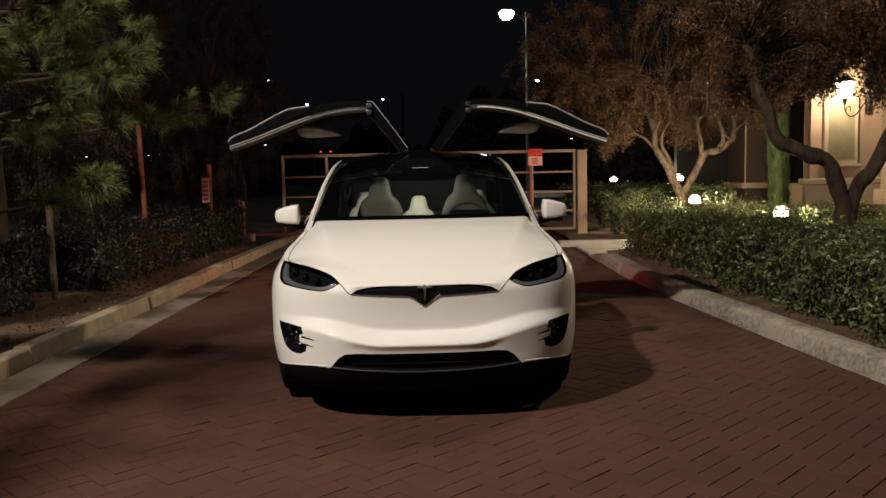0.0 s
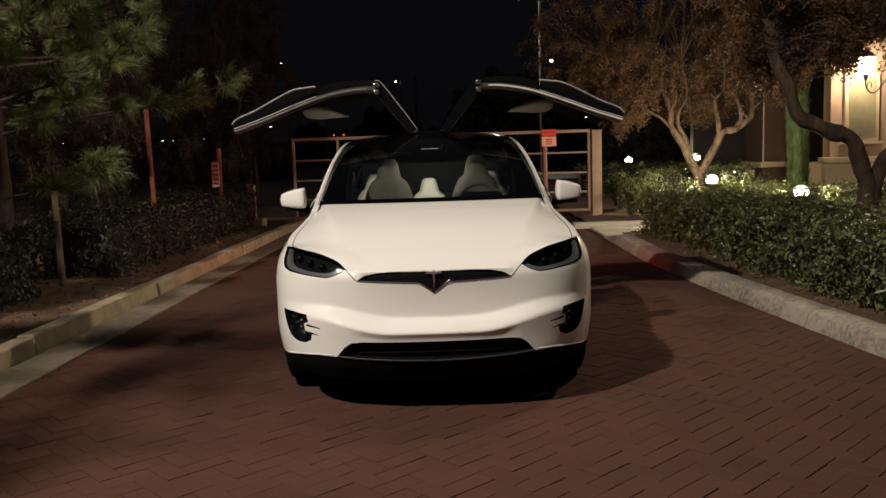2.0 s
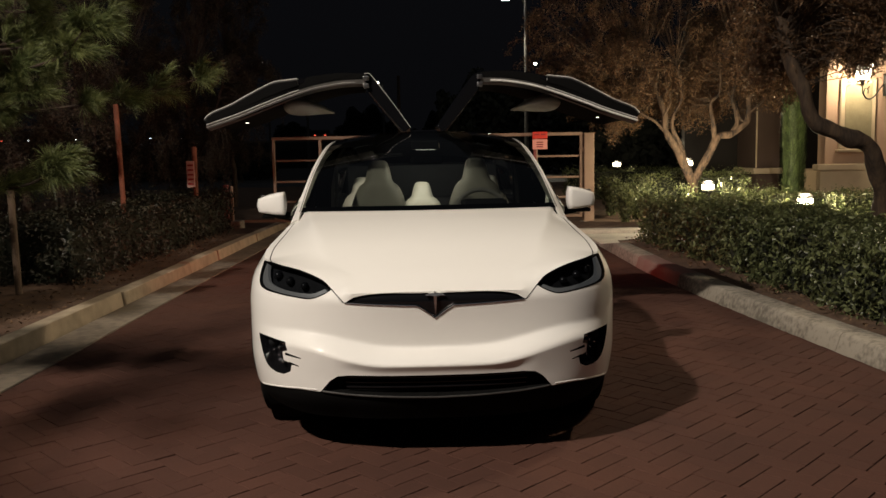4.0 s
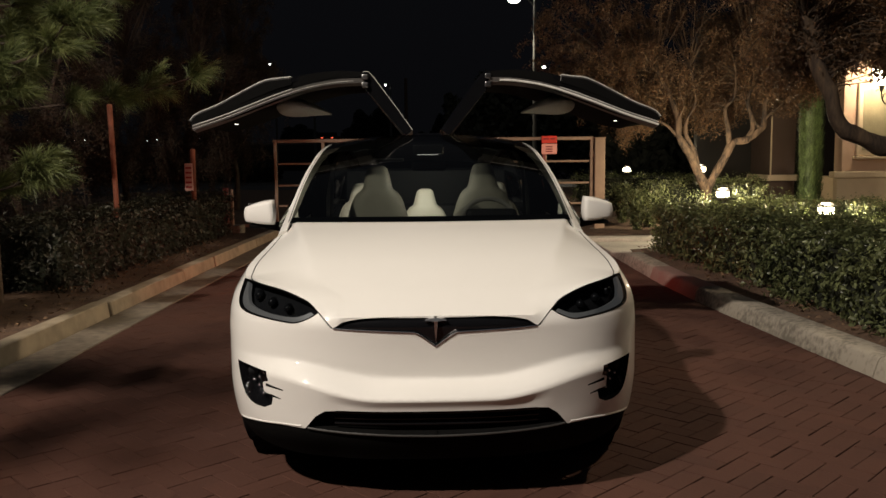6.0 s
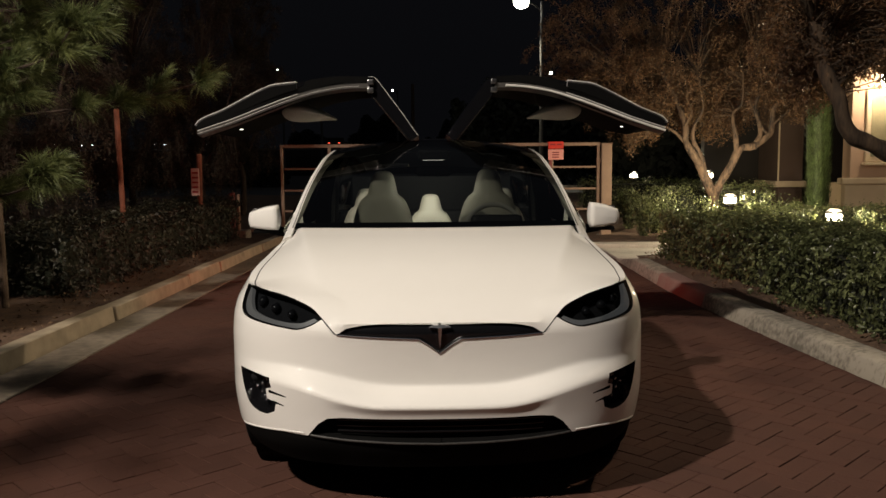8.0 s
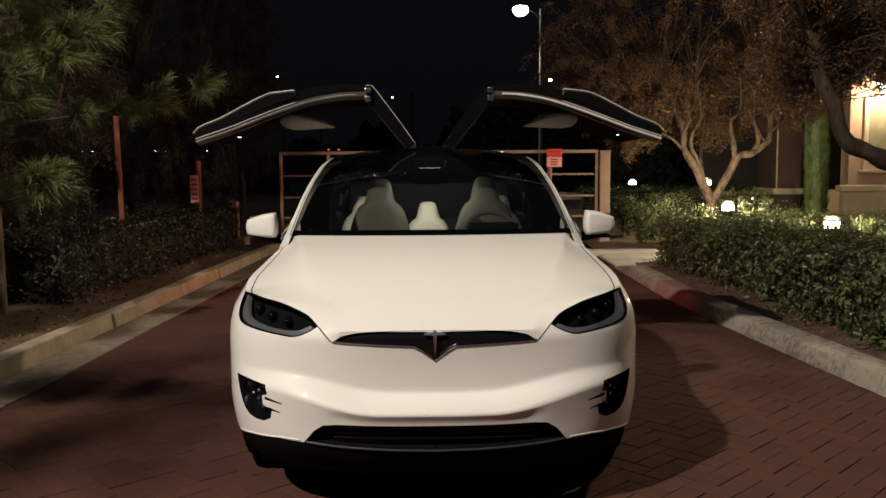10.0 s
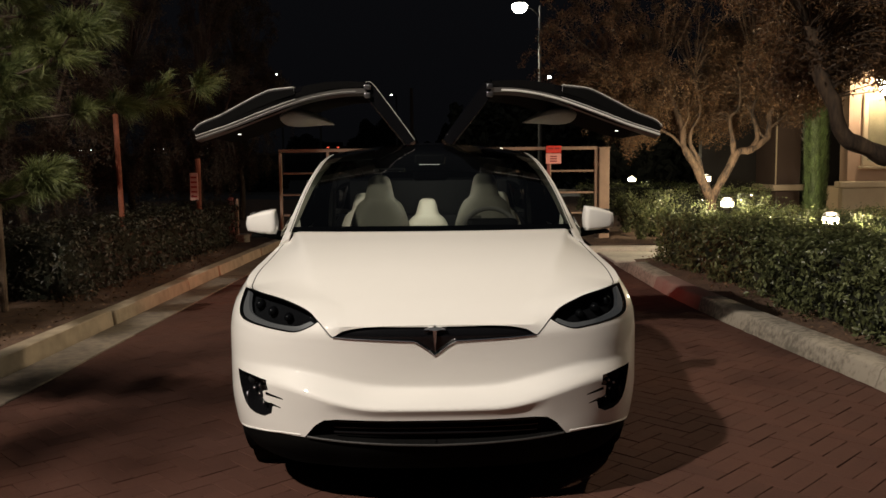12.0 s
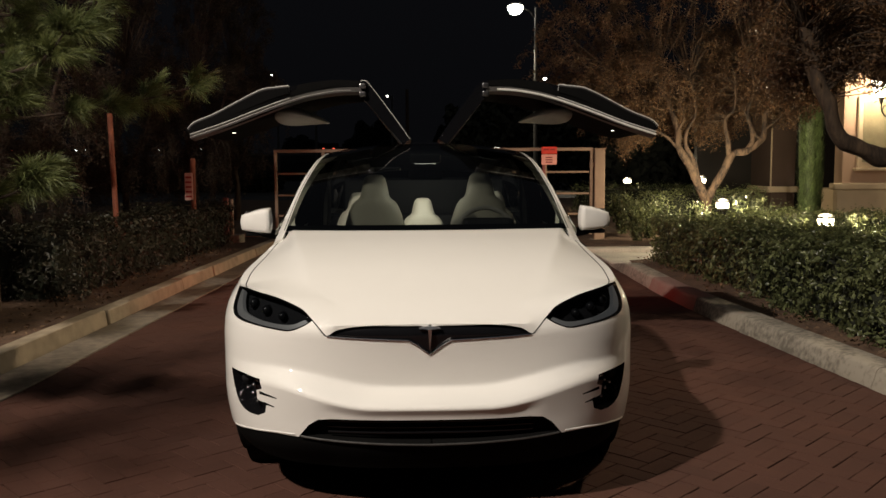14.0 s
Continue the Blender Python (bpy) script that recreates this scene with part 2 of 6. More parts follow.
def leaves(centres, normals, size, width, rng, fold=0.25):
    """Verts and faces of one folded leaf at each centre, roughly along its normal's plane."""
    n = len(centres)
    c, nn = np.asarray(centres, float), np.asarray(normals, float)
    nn /= np.linalg.norm(nn, axis=1, keepdims=True) + 1e-9
    a = rng.normal(size=(n, 3))
    a -= nn * (a * nn).sum(1, keepdims=True)
    a /= np.linalg.norm(a, axis=1, keepdims=True) + 1e-9
    b = np.cross(nn, a)
    s = size * rng.uniform(0.65, 1.3, (n, 1))
    w = s * width
    base, tip = c - a * s / 2, c + a * s / 2 - nn * s * 0.12
    le, ri = c - b * w / 2 + nn * w * fold, c + b * w / 2 + nn * w * fold
    v = np.stack([base, ri, tip, le], 1).reshape(-1, 3)
    i = np.arange(n) * 4
    f = np.concatenate([np.stack([i, i + 1, i + 2], 1), np.stack([i, i + 2, i + 3], 1)])
    return v, f


def fast_mesh(name, v, f, material, parent=None, flat=False):
    me = bpy.data.meshes.new(name)
    v, f = np.asarray(v, np.float32), np.asarray(f, np.int32)
    k = f.shape[1]
    me.vertices.add(len(v)), me.loops.add(f.size), me.polygons.add(len(f))
    me.vertices.foreach_set("co", v.ravel())
    me.loops.foreach_set("vertex_index", f.ravel())
    me.polygons.foreach_set("loop_start", np.arange(0, f.size, k, dtype=np.int32))
    me.update(calc_edges=True)
    me.validate()
    if flat:
        me.shade_flat()
    me.materials.append(material)
    ob = new(name, me)
    if parent:
        ob.parent = parent
    return ob

# ---- ground, road edges ----
rng = np.random.default_rng(5)


def sheet(name, pts, z, material, label, category, kind="structure", thick=0.0):
    bm = bmesh.new()
    vs = [bm.verts.new((x, y, z)) for x, y in pts]
    f = bm.faces.new(vs)
    if thick:
        r = bmesh.ops.extrude_face_region(bm, geom=[f])
        for v in r["geom"]:
            if isinstance(v, bmesh.types.BMVert):
                v.co.z -= thick
    bmesh.ops.recalc_face_normals(bm, faces=bm.faces[:])
    return tagged(mesh_ob(name, bm, material), label, category, kind=kind)


sheet("ground", [(-900, -300), (900, -300), (900, 1500), (-900, 1500)], -0.06, M["earth"], "dark bare earth reaching the night horizon", "ground")
GUT, KL = -2.97, -3.36


def right_edge(y):
    """x of the bottom of the curved kerb on the hedge side."""
    return 2.45 + 0.55 * max(0.0, (11.5 - y) / 6.2) ** 1.35 if y < 11.5 else 2.45


road_pts = [(GUT, -9), (3.2, -9)] + [(right_edge(y) + 0.02, y) for y in np.arange(-1, 17.2, 0.6)] + [(2.45, 40), (GUT, 40)]
sheet("road", [(x if y > 2 else min(x, 4.6), y) for x, y in road_pts], -0.02, M["sand"], "sandy bed under the red paved driveway", "road")
sheet("far_road", [(-60, 41), (60, 41), (60, 52), (-60, 52)], -0.03, M["asphalt"], "dark asphalt street beyond the gate", "road")

# gutter pan and kerb, in cast lengths
left_kerb = tagged(new("kerb"), "pale cast concrete kerb with a flat gutter pan", "kerb", kind="structure")
cuts = [-6.0, -2.9, 0.3, 3.4, 6.75, 9.55, 11.9, 13.3, 14.7, 16.0, 19.0, 22.2, 25.4]
for i, (a, b) in enumerate(zip(cuts, cuts[1:])):
    tip = rng.uniform(-0.016, 0.016)
    bm = boxed((KL - 0.16, a + 0.014, -0.1), (KL + tip, b - 0.014, 0.15 + rng.uniform(-0.006, 0.006)), 0.022, 3)
    for v in bm.verts:
        if v.co.z < 0.08:
            v.co.x += 0.03 if v.co.x > KL - 0.08 else 0
    part("kerb_stone", bm, M["kerb_warm_lit"], left_kerb, smooth=False)
    part("gutter_slab", boxed((KL + 0.02, a + 0.006, -0.1), (GUT, b - 0.006, 0.012), 0.006, 1), M["gutter"], left_kerb)
right_kerb = tagged(new("kerb"), "weathered rounded concrete kerb curving along the hedge", "kerb", kind="structure")
rc = [-5.0, -2.0, 1.0, 4.0, 7.0, 10.15, 11.8, 13.35, 14.4]
for a, b in zip(rc, rc[1:]):
    bm = bmesh.new()
    ys = np.linspace(a + 0.006, b - 0.006, 9)
    prof = [(0.0, -0.1), (0.0, 0.012), (0.034, 0.122), (0.046, 0.139), (0.072, 0.147), (0.24, 0.152), (0.265, 0.142), (0.27, -0.1)]
    rows = []
    low = 1.0 if b < 14 else 0.12
    for y in ys:
        k = 1.0 if b < 14 else 1 - 0.85 * (y - a) / (b - a)
        rows.append([bm.verts.new((right_edge(y) + px, y, pz * (k if pz > 0 else 1) + rng.uniform(-0.001, 0.001))) for px, pz in prof])
    for p, q in zip(rows, rows[1:]):
        for k in range(len(prof) - 1):
            bm.faces.new((p[k], q[k], q[k + 1], p[k + 1]))
    bm.faces.new(rows[0]), bm.faces.new(rows[-1][::-1])
    bmesh.ops.recalc_face_normals(bm, faces=bm.faces[:])
    red = abs(a - 10.15) < 0.01
    part("kerb_stone", bm, M["red_kerb"] if red else M["concrete"], right_kerb, "faded red painted kerb length" if red else "", True)

# planting beds: mounded soil
def bed(name, x0, x1, y0, y1, base, edge, label):
    nx, ny = 26, 80
    xs, ys = np.linspace(0, 1, nx), np.linspace(y0, y1, ny)
    v = []
    for y in ys:
        lo = edge(y) if edge else x0
        for k in xs:
            x = lo + (x1 - lo) * k if name == "planting_bed" and edge else x0 + (x1 - x0) * k
            h = base + 0.05 * noise.noise((x * 1.7, y * 1.7, 0)) + 0.025 * noise.noise((x * 9, y * 9, 3)) + 0.03 * min(1, k * 6)
            v.append((x, y, h))
    f = [(j * nx + i, j * nx + i + 1, (j + 1) * nx + i + 1, (j + 1) * nx + i) for j in range(ny - 1) for i in range(nx - 1)]
    return tagged(raw_ob(name, v, f, M["soil"], smooth=True), label, "planting bed", kind="structure")


bed("planting_bed", 3, 9.0, -5, 14.1, 0.11, lambda y: right_edge(y) + 0.25, "brown mulch bed strewn with dry leaves")
bed("planting_bed", 2.5, 12.0, 16.4, 40, 0.09, None, "brown mulch bed behind the concrete path")
bed("planting_bed", -14, KL - 0.15, -6, 40, 0.09, None, "dark mulch bed under the pines")
pth = tagged(new("path"), "concrete path slabs crossing to the gate, lamplight in their pale colour", "pavement", kind="structure")
for a, b in ((2.48, 4.3), (4.31, 6.6), (6.61, 9.0)):
    part("slab", boxed((a, 14.45, -0.1), (b, 16.0, 0.035), 0.01, 1), M["path"], pth)
part("slab", boxed((2.2, 16.05, -0.1), (9, 16.4, 0.10), 0.015, 2), M["path"], pth)

# dry leaf litter
nl = 1500
px = np.concatenate([rng.uniform(2.75, 3.7, nl // 2), rng.uniform(-4.3, -3.55, nl // 2)])
py = rng.uniform(4, 16, nl)
py[:nl // 2] = rng.uniform(4, 14, nl // 2)
px[:nl // 2] += np.array([right_edge(y) - 2.45 for y in py[:nl // 2]])
v, f = leaves(np.stack([px, py, np.full(nl, 0.15) + rng.uniform(0, 0.03, nl)], 1), rng.normal(size=(nl, 3)) * 0.35 + (0, 0, 1), 0.05, 0.45, rng)
M["litter"] = mat("dry_leaves", (0.23, 0.14, 0.075), 0.8, second=(0.12, 0.07, 0.04), rand=0.4)
tagged(fast_mesh("leaf_litter", v, f, M["litter"]), "dry brown fallen leaves on the mulch", "leaves", kind="stuff")

# ---- hedges ----
keep_clear = [(5.14, 17.35, 0.28), (5.455, 13.7, 0.30), (5.82, 29.0, 0.3)]


def hedge(x0, x1, y0, y1, top, count, material, label, size=0.045, slant=0.0):
    """A clipped hedge: a dark solid core for the shade inside, under a shell of small leaves with an uneven outline."""
    h = thing("hedge", pose(0, 0, 0), label, "hedge")
    lx, ly = x1 - x0, y1 - y0
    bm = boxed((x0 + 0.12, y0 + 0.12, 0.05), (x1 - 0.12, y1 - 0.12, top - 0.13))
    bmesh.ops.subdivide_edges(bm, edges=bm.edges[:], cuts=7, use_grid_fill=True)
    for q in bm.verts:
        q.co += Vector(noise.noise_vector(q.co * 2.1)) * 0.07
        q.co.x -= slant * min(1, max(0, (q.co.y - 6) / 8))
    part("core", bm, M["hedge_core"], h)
    areas = np.array([lx * ly, ly * top, ly * top, lx * top, lx * top])
    pick = rng.choice(5, count, p=areas / areas.sum())
    a, b = rng.uniform(0, 1, count), rng.uniform(0, 1, count)
    p, n = np.zeros((count, 3)), np.zeros((count, 3))
    low = 0.08
    for k, (fx, fy, fz, nn) in enumerate([
            (lambda a, b: x0 + a * lx, lambda a, b: y0 + b * ly, lambda a, b: a * 0 + top, (0, 0, 1)),
            (lambda a, b: a * 0 + x0, lambda a, b: y0 + b * ly, lambda a, b: low + a * (top - low), (-1, 0, 0)),
            (lambda a, b: a * 0 + x1, lambda a, b: y0 + b * ly, lambda a, b: low + a * (top - low), (1, 0, 0)),
            (lambda a, b: x0 + b * lx, lambda a, b: a * 0 + y0, lambda a, b: low + a * (top - low), (0, -1, 0)),
            (lambda a, b: x0 + b * lx, lambda a, b: a * 0 + y1, lambda a, b: low + a * (top - low), (0, 1, 0))]):
        s = pick == k
        p[s] = np.stack([fx(a[s], b[s]), fy(a[s], b[s]), fz(a[s], b[s])], 1)
        n[s] = nn
    wob = np.array([0.11 * noise.noise(Vector(q) * 1.3) + 0.14 * noise.noise(Vector(q) * 3.3) + 0.085 * noise.noise(Vector(q) * 8) for q in p])
    inset = rng.exponential(0.06, count)
    sprig = np.where(rng.uniform(size=count) < 0.10, rng.uniform(0, 0.15, count), 0)
    p += n * (wob - inset + sprig)[:, None]
    p[:, 2] = np.maximum(p[:, 2], 0.06 + rng.uniform(0, 0.12, count))
    p[:, 0] -= slant * np.clip((p[:, 1] - 6) / 8, 0, 1)
    for lx_, ly_, half in keep_clear:
        # cleared round the lamps, further towards the camera, to keep their heads in view
        keep = ~((((p[:, 0] - lx_) / half) ** 2 + ((p[:, 1] - ly_ + 0.3) / 0.75) ** 2 < 1) & (p[:, 2] > 0.6))
        p, n = p[keep], n[keep]
    count = len(p)
    v, f = leaves(p, n * 0.9 + rng.normal(size=(count, 3)) * 0.55 + (0, 0, 0.35), size, 0.5, rng)
    fast_mesh("foliage", v, f, material, h)
    return h


hedge(3.35, 4.75, 2.2, 14.0, 0.76, 46000, M["hedge"], "clipped green hedge with small glossy leaves", 0.060, 0.36)
hedge(-5.2, -4.1, 10.3, 17.4, 0.86, 17000, M["hedge_shaded"], "clipped hedge with small glossy leaves, shade in its colour", 0.06)
hedge(-5.5, -4.36, 2.0, 9.0, 0.86, 16000, M["hedge_shaded"], "clipped hedge beside the gutter, shade in its colour", 0.06)
hedge(4.3, 6.85, 19.8, 20.7, 0.98, 6000, M["hedge"], "low green hedge lit by path lamps", 0.05)
hedge(4.7, 8.5, 16.3, 17.25, 0.66, 9000, M["hedge"], "low green ground shrubs round a path lamp", 0.05)
hedge(5.0, 8.3, 12.5, 13.4, 0.62, 7000, M["hedge"], "low green ground shrubs under the olive tree", 0.05)
hedge(3.6, 7.5, 25.0, 26.2, 1.0, 4000, M["hedge"], "far green hedge lit by a path lamp", 0.06)

# loose shrubs close to the path lamps
def shrub(x, y, r, h, count, label):
    """A loose shrub: arching stems from one root, with leaves along them."""
    t = thing("shrub", pose(x, y, 0.08), label, "shrub", "shrubs round the path lamps")
    st, cs = bmesh.new(), []
    for k in range(26):
        a, o = rng.uniform(0, 2 * math.pi), r * rng.uniform(0.2, 1.0)
        hh = h * rng.uniform(0.6, 1.05)
        line = smooth_path([(0, 0, 0), (0.4 * o * math.cos(a), 0.4 * o * math.sin(a), hh * 0.6), (o * math.cos(a), o * math.sin(a), hh)], 5)
        tube(st, line, 0.005, 4, False)
        for _ in range(count // 26):
            q = line[int(rng.uniform(0.08, 1.0) ** 0.8 * (len(line) - 1))]
            cs.append(q + Vector(rng.normal(size=3)) * 0.045)
    part("stem", st, M["hedge_core"], t)
    v, f = leaves(np.array(cs), rng.normal(size=(len(cs), 3)) + (0, -0.3, 0.7), 0.075, 0.45, rng)
    fast_mesh("foliage", v, f, M["hedge"], t)


for x, y, r, h in ((4.7, 17.3, 0.36, 0.80), (5.6, 17.3, 0.38, 0.86), (6.15, 17.75, 0.34, 0.78), (5.02, 13.75, 0.28, 0.72), (4.75, 13.65, 0.24, 0.66), (5.96, 13.8, 0.3, 0.74), (6.35, 13.75, 0.26, 0.68), (5.3, 29.1, 0.4, 0.9), (6.3, 29.2, 0.4, 0.9), (4.0, 20.9, 0.4, 0.8)):
    shrub(x, y, r, h, 420, "loose bright green shrub beside a path lamp")

for x, y, r, h in ((3.55, 17.45, 0.45, 0.78), (3.95, 18.1, 0.45, 0.85), (3.6, 19.0, 0.5, 0.9), (4.25, 17.2, 0.35, 0.6)):
    shrub(x, y, r, h, 1300, "dark leafy shrub beside the gate post")

# ---- trees ----
def grow(limbs, bm, rough=0.02):
    """Limbs as (points, radius at foot, radius at tip)."""
    tips = []
    for pts, r0, r1 in limbs:
        sp = smooth_path(pts, 7)
        for i, q in enumerate(sp):
            q += Vector(noise.noise_vector(q * 3.1)) * rough * min(1, i / 3)
        rr = [r0 + (r1 - r0) * (i / (len(sp) - 1)) ** 0.8 for i in range(len(sp))]
        rr = [r * (1 + 0.18 * noise.noise(q * 6)) for r, q in zip(rr, sp)]
        big = r0 > 0.08
        n0 = len(bm.verts)
        tube(bm, sp, rr, 18 if big else 10)
        if big:
            bm.verts.ensure_lookup_table()
            for q in bm.verts[n0:]:
                c = q.co
                q.co = c + Vector(noise.noise_vector(Vector((c.x * 9, c.y * 9, c.z * 2.6)))) * r0 * 0.22 + Vector(noise.noise_vector(c * 4.0)) * r0 * 0.16
        tips.append((sp, rr))
    return tips


def spray_tree(at, limbs, crown, count, label, leaf, bark, size=0.055, twigs=260, droop=0.5, name="olive_tree", group="olive trees"):
    """A spreading tree: gnarled limbs, thin twigs in the crown's lobes, narrow leaves along the twigs."""
    t = thing(name, pose(*at), label, "tree", group)
    bm = bmesh.new()
    paths = grow(limbs, bm)
    part("trunk", bm, M[bark], t, smooth=True)
    tw = bmesh.new()
    cs, ns = [], []
    ends = [q for sp, _ in paths for q in sp[len(sp) // 2:]]
    for _ in range(twigs):
        cx, cy, cz, rx, ry, rz = crown[rng.integers(len(crown))]
        d = Vector(rng.normal(size=3)).normalized()
        r = rng.uniform(0.35, 1.0) ** 0.6
        p = Vector((cx + d.x * rx * r, cy + d.y * ry * r, cz + d.z * rz * r))
        p += Vector(noise.noise_vector(p * 0.9)) * 0.45
        near = min(ends, key=lambda q: (q - p).length)
        mid = near.lerp(p, 0.5) + Vector(rng.normal(size=3)) * 0.12 + Vector((0, 0, 0.1))
        hang = rng.uniform(0.2, 1.0)
        line = smooth_path([near, mid, p, p + (p - mid) * 0.3 + Vector((0, 0, -0.45 * droop * hang)), p + (p - mid) * 0.42 + Vector((0, 0, -1.2 * droop * hang))], 4)
        tube(tw, line, [0.009 - 0.007 * i / len(line) for i in range(len(line))], 4, False)
        m = count // twigs
        for k in range(m):
            s = rng.uniform(0.35, 1.0) * (len(line) - 1)
            q = line[int(s)].lerp(line[min(int(s) + 1, len(line) - 1)], s % 1)
            cs.append(q + Vector(rng.normal(size=3)) * 0.055)
            ns.append(rng.normal(size=3) + (0, 0, 0.5))
    part("twig", tw, M[bark], t)
    v, f = leaves(np.array(cs), np.array(ns), size, 0.3, rng)
    fast_mesh("crown", v, f, M[leaf], t)
    return t


def limb(r0, r1, *xz):
    """A limb traced flat to the camera's view, swaying a little out of that plane."""
    return [(x, 0.12 * math.sin(2.3 * z + 5 * r0), z) for x, z in xz], r0, r1


olive_stems = [
    limb(0.13, 0.045, (-0.15, 0), (-0.2, 0.45), (-0.24, 0.8), (-0.38, 1.08), (-0.52, 1.36), (-0.75, 1.69), (-0.87, 1.95), (-0.9, 2.32), (-1.0, 2.69), (-1.3, 3.3)),
    limb(0.105, 0.038, (-0.18, 0.5), (-0.2, 0.72), (-0.12, 1.03), (0.04, 1.35), (0.25, 1.75), (0.49, 1.81), (0.8, 2.0), (0.89, 2.21), (0.93, 2.53), (1.06, 2.69), (1.28, 2.91), (1.5, 3.4))]
olive_boughs = [
    limb(0.06, 0.02, (0.53, 1.83), (0.65, 2.04), (0.61, 2.3), (0.56, 2.53), (0.62, 2.76), (0.71, 3.03), (0.64, 3.5)),
    limb(0.06, 0.02, (0.2, 1.64), (0.14, 1.99), (0.09, 2.26), (0.11, 2.49), (0.29, 2.67), (0.33, 3.2)),
    limb(0.06, 0.02, (-0.46, 1.34), (-0.56, 1.65), (-0.72, 1.93), (-0.69, 2.23), (-0.5, 2.63), (-0.6, 3.3)),
    limb(0.035, 0.012, (0.81, 2.02), (0.67, 2.19), (0.6, 2.4), (0.45, 2.7)),
    limb(0.03, 0.012, (0.9, 2.25), (1.1, 2.4), (1.3, 2.55)),
    limb(0.04, 0.015, (-0.8, 1.8), (-1.1, 2.1), (-1.5, 2.4), (-1.9, 2.9)),
    limb(0.035, 0.012, (-0.9, 2.2), (-0.75, 2.5), (-0.85, 2.9))]
spray_tree((5.55, 18.9, 0), olive_stems + olive_boughs,
    [(-1.9, 0.2, 3.15, 1.1, 1.2, 0.8), (-0.6, 0.7, 3.6, 1.4, 1.3, 1.0), (0.9, 0.8, 3.6, 1.4, 1.3, 1.0), (0, 0, 4.8, 2.2, 1.9, 1.15), (1.5, 0.2, 3.2, 0.6, 0.5, 0.42), (-0.1, 0.7, 2.75, 0.9, 0.6, 0.5), (-2.6, 0, 4.0, 1.2, 1.3, 1.2), (1.6, 0, 5.0, 1.6, 1.6, 1.2), (-1.75, 0.1, 2.5, 0.4, 0.5, 0.38)],
    120000, "spreading olive tree with two gnarled trunks lit from below", "olive", "olive_bark", 0.066, 1050, 0.45)
spray_tree((4.96, 10.36, 0), [
    limb(0.13, 0.065, (0.0, 0), (-0.01, 0.5), (-0.04, 0.95), (-0.15, 1.16), (-0.25, 1.42), (-0.41, 1.57), (-0.71, 1.66), (-0.94, 1.80), (-1.05, 2.10), (-1.15, 2.47), (-1.24, 2.93)),
    limb(0.11, 0.06, (0.0, 0.75), (0.08, 1.2), (0.24, 1.41), (0.39, 1.76), (0.47, 2.08), (0.52, 2.85))],
    [(-1.26, 0, 3.25, 1.1, 1.2, 0.7), (-0.25, 0, 3.6, 1.1, 1.2, 0.7), (1.0, 0, 3.75, 1.25, 1.2, 0.75), (-0.42, 0, 4.2, 1.85, 1.5, 0.75), (-1.2, 0.2, 2.65, 0.42, 0.5, 0.3), (0.1, -0.2, 2.75, 0.5, 0.3, 0.12), (0.3, 0, 3.0, 0.9, 0.6, 0.25), (0.42, -0.1, 2.42, 0.22, 0.3, 0.14), (-0.45, 0, 2.62, 0.16, 0.25, 0.33)],
    84000, "leaning olive tree with a crooked forked trunk", "olive", "shaded_bark", 0.055, 600, 0.22)


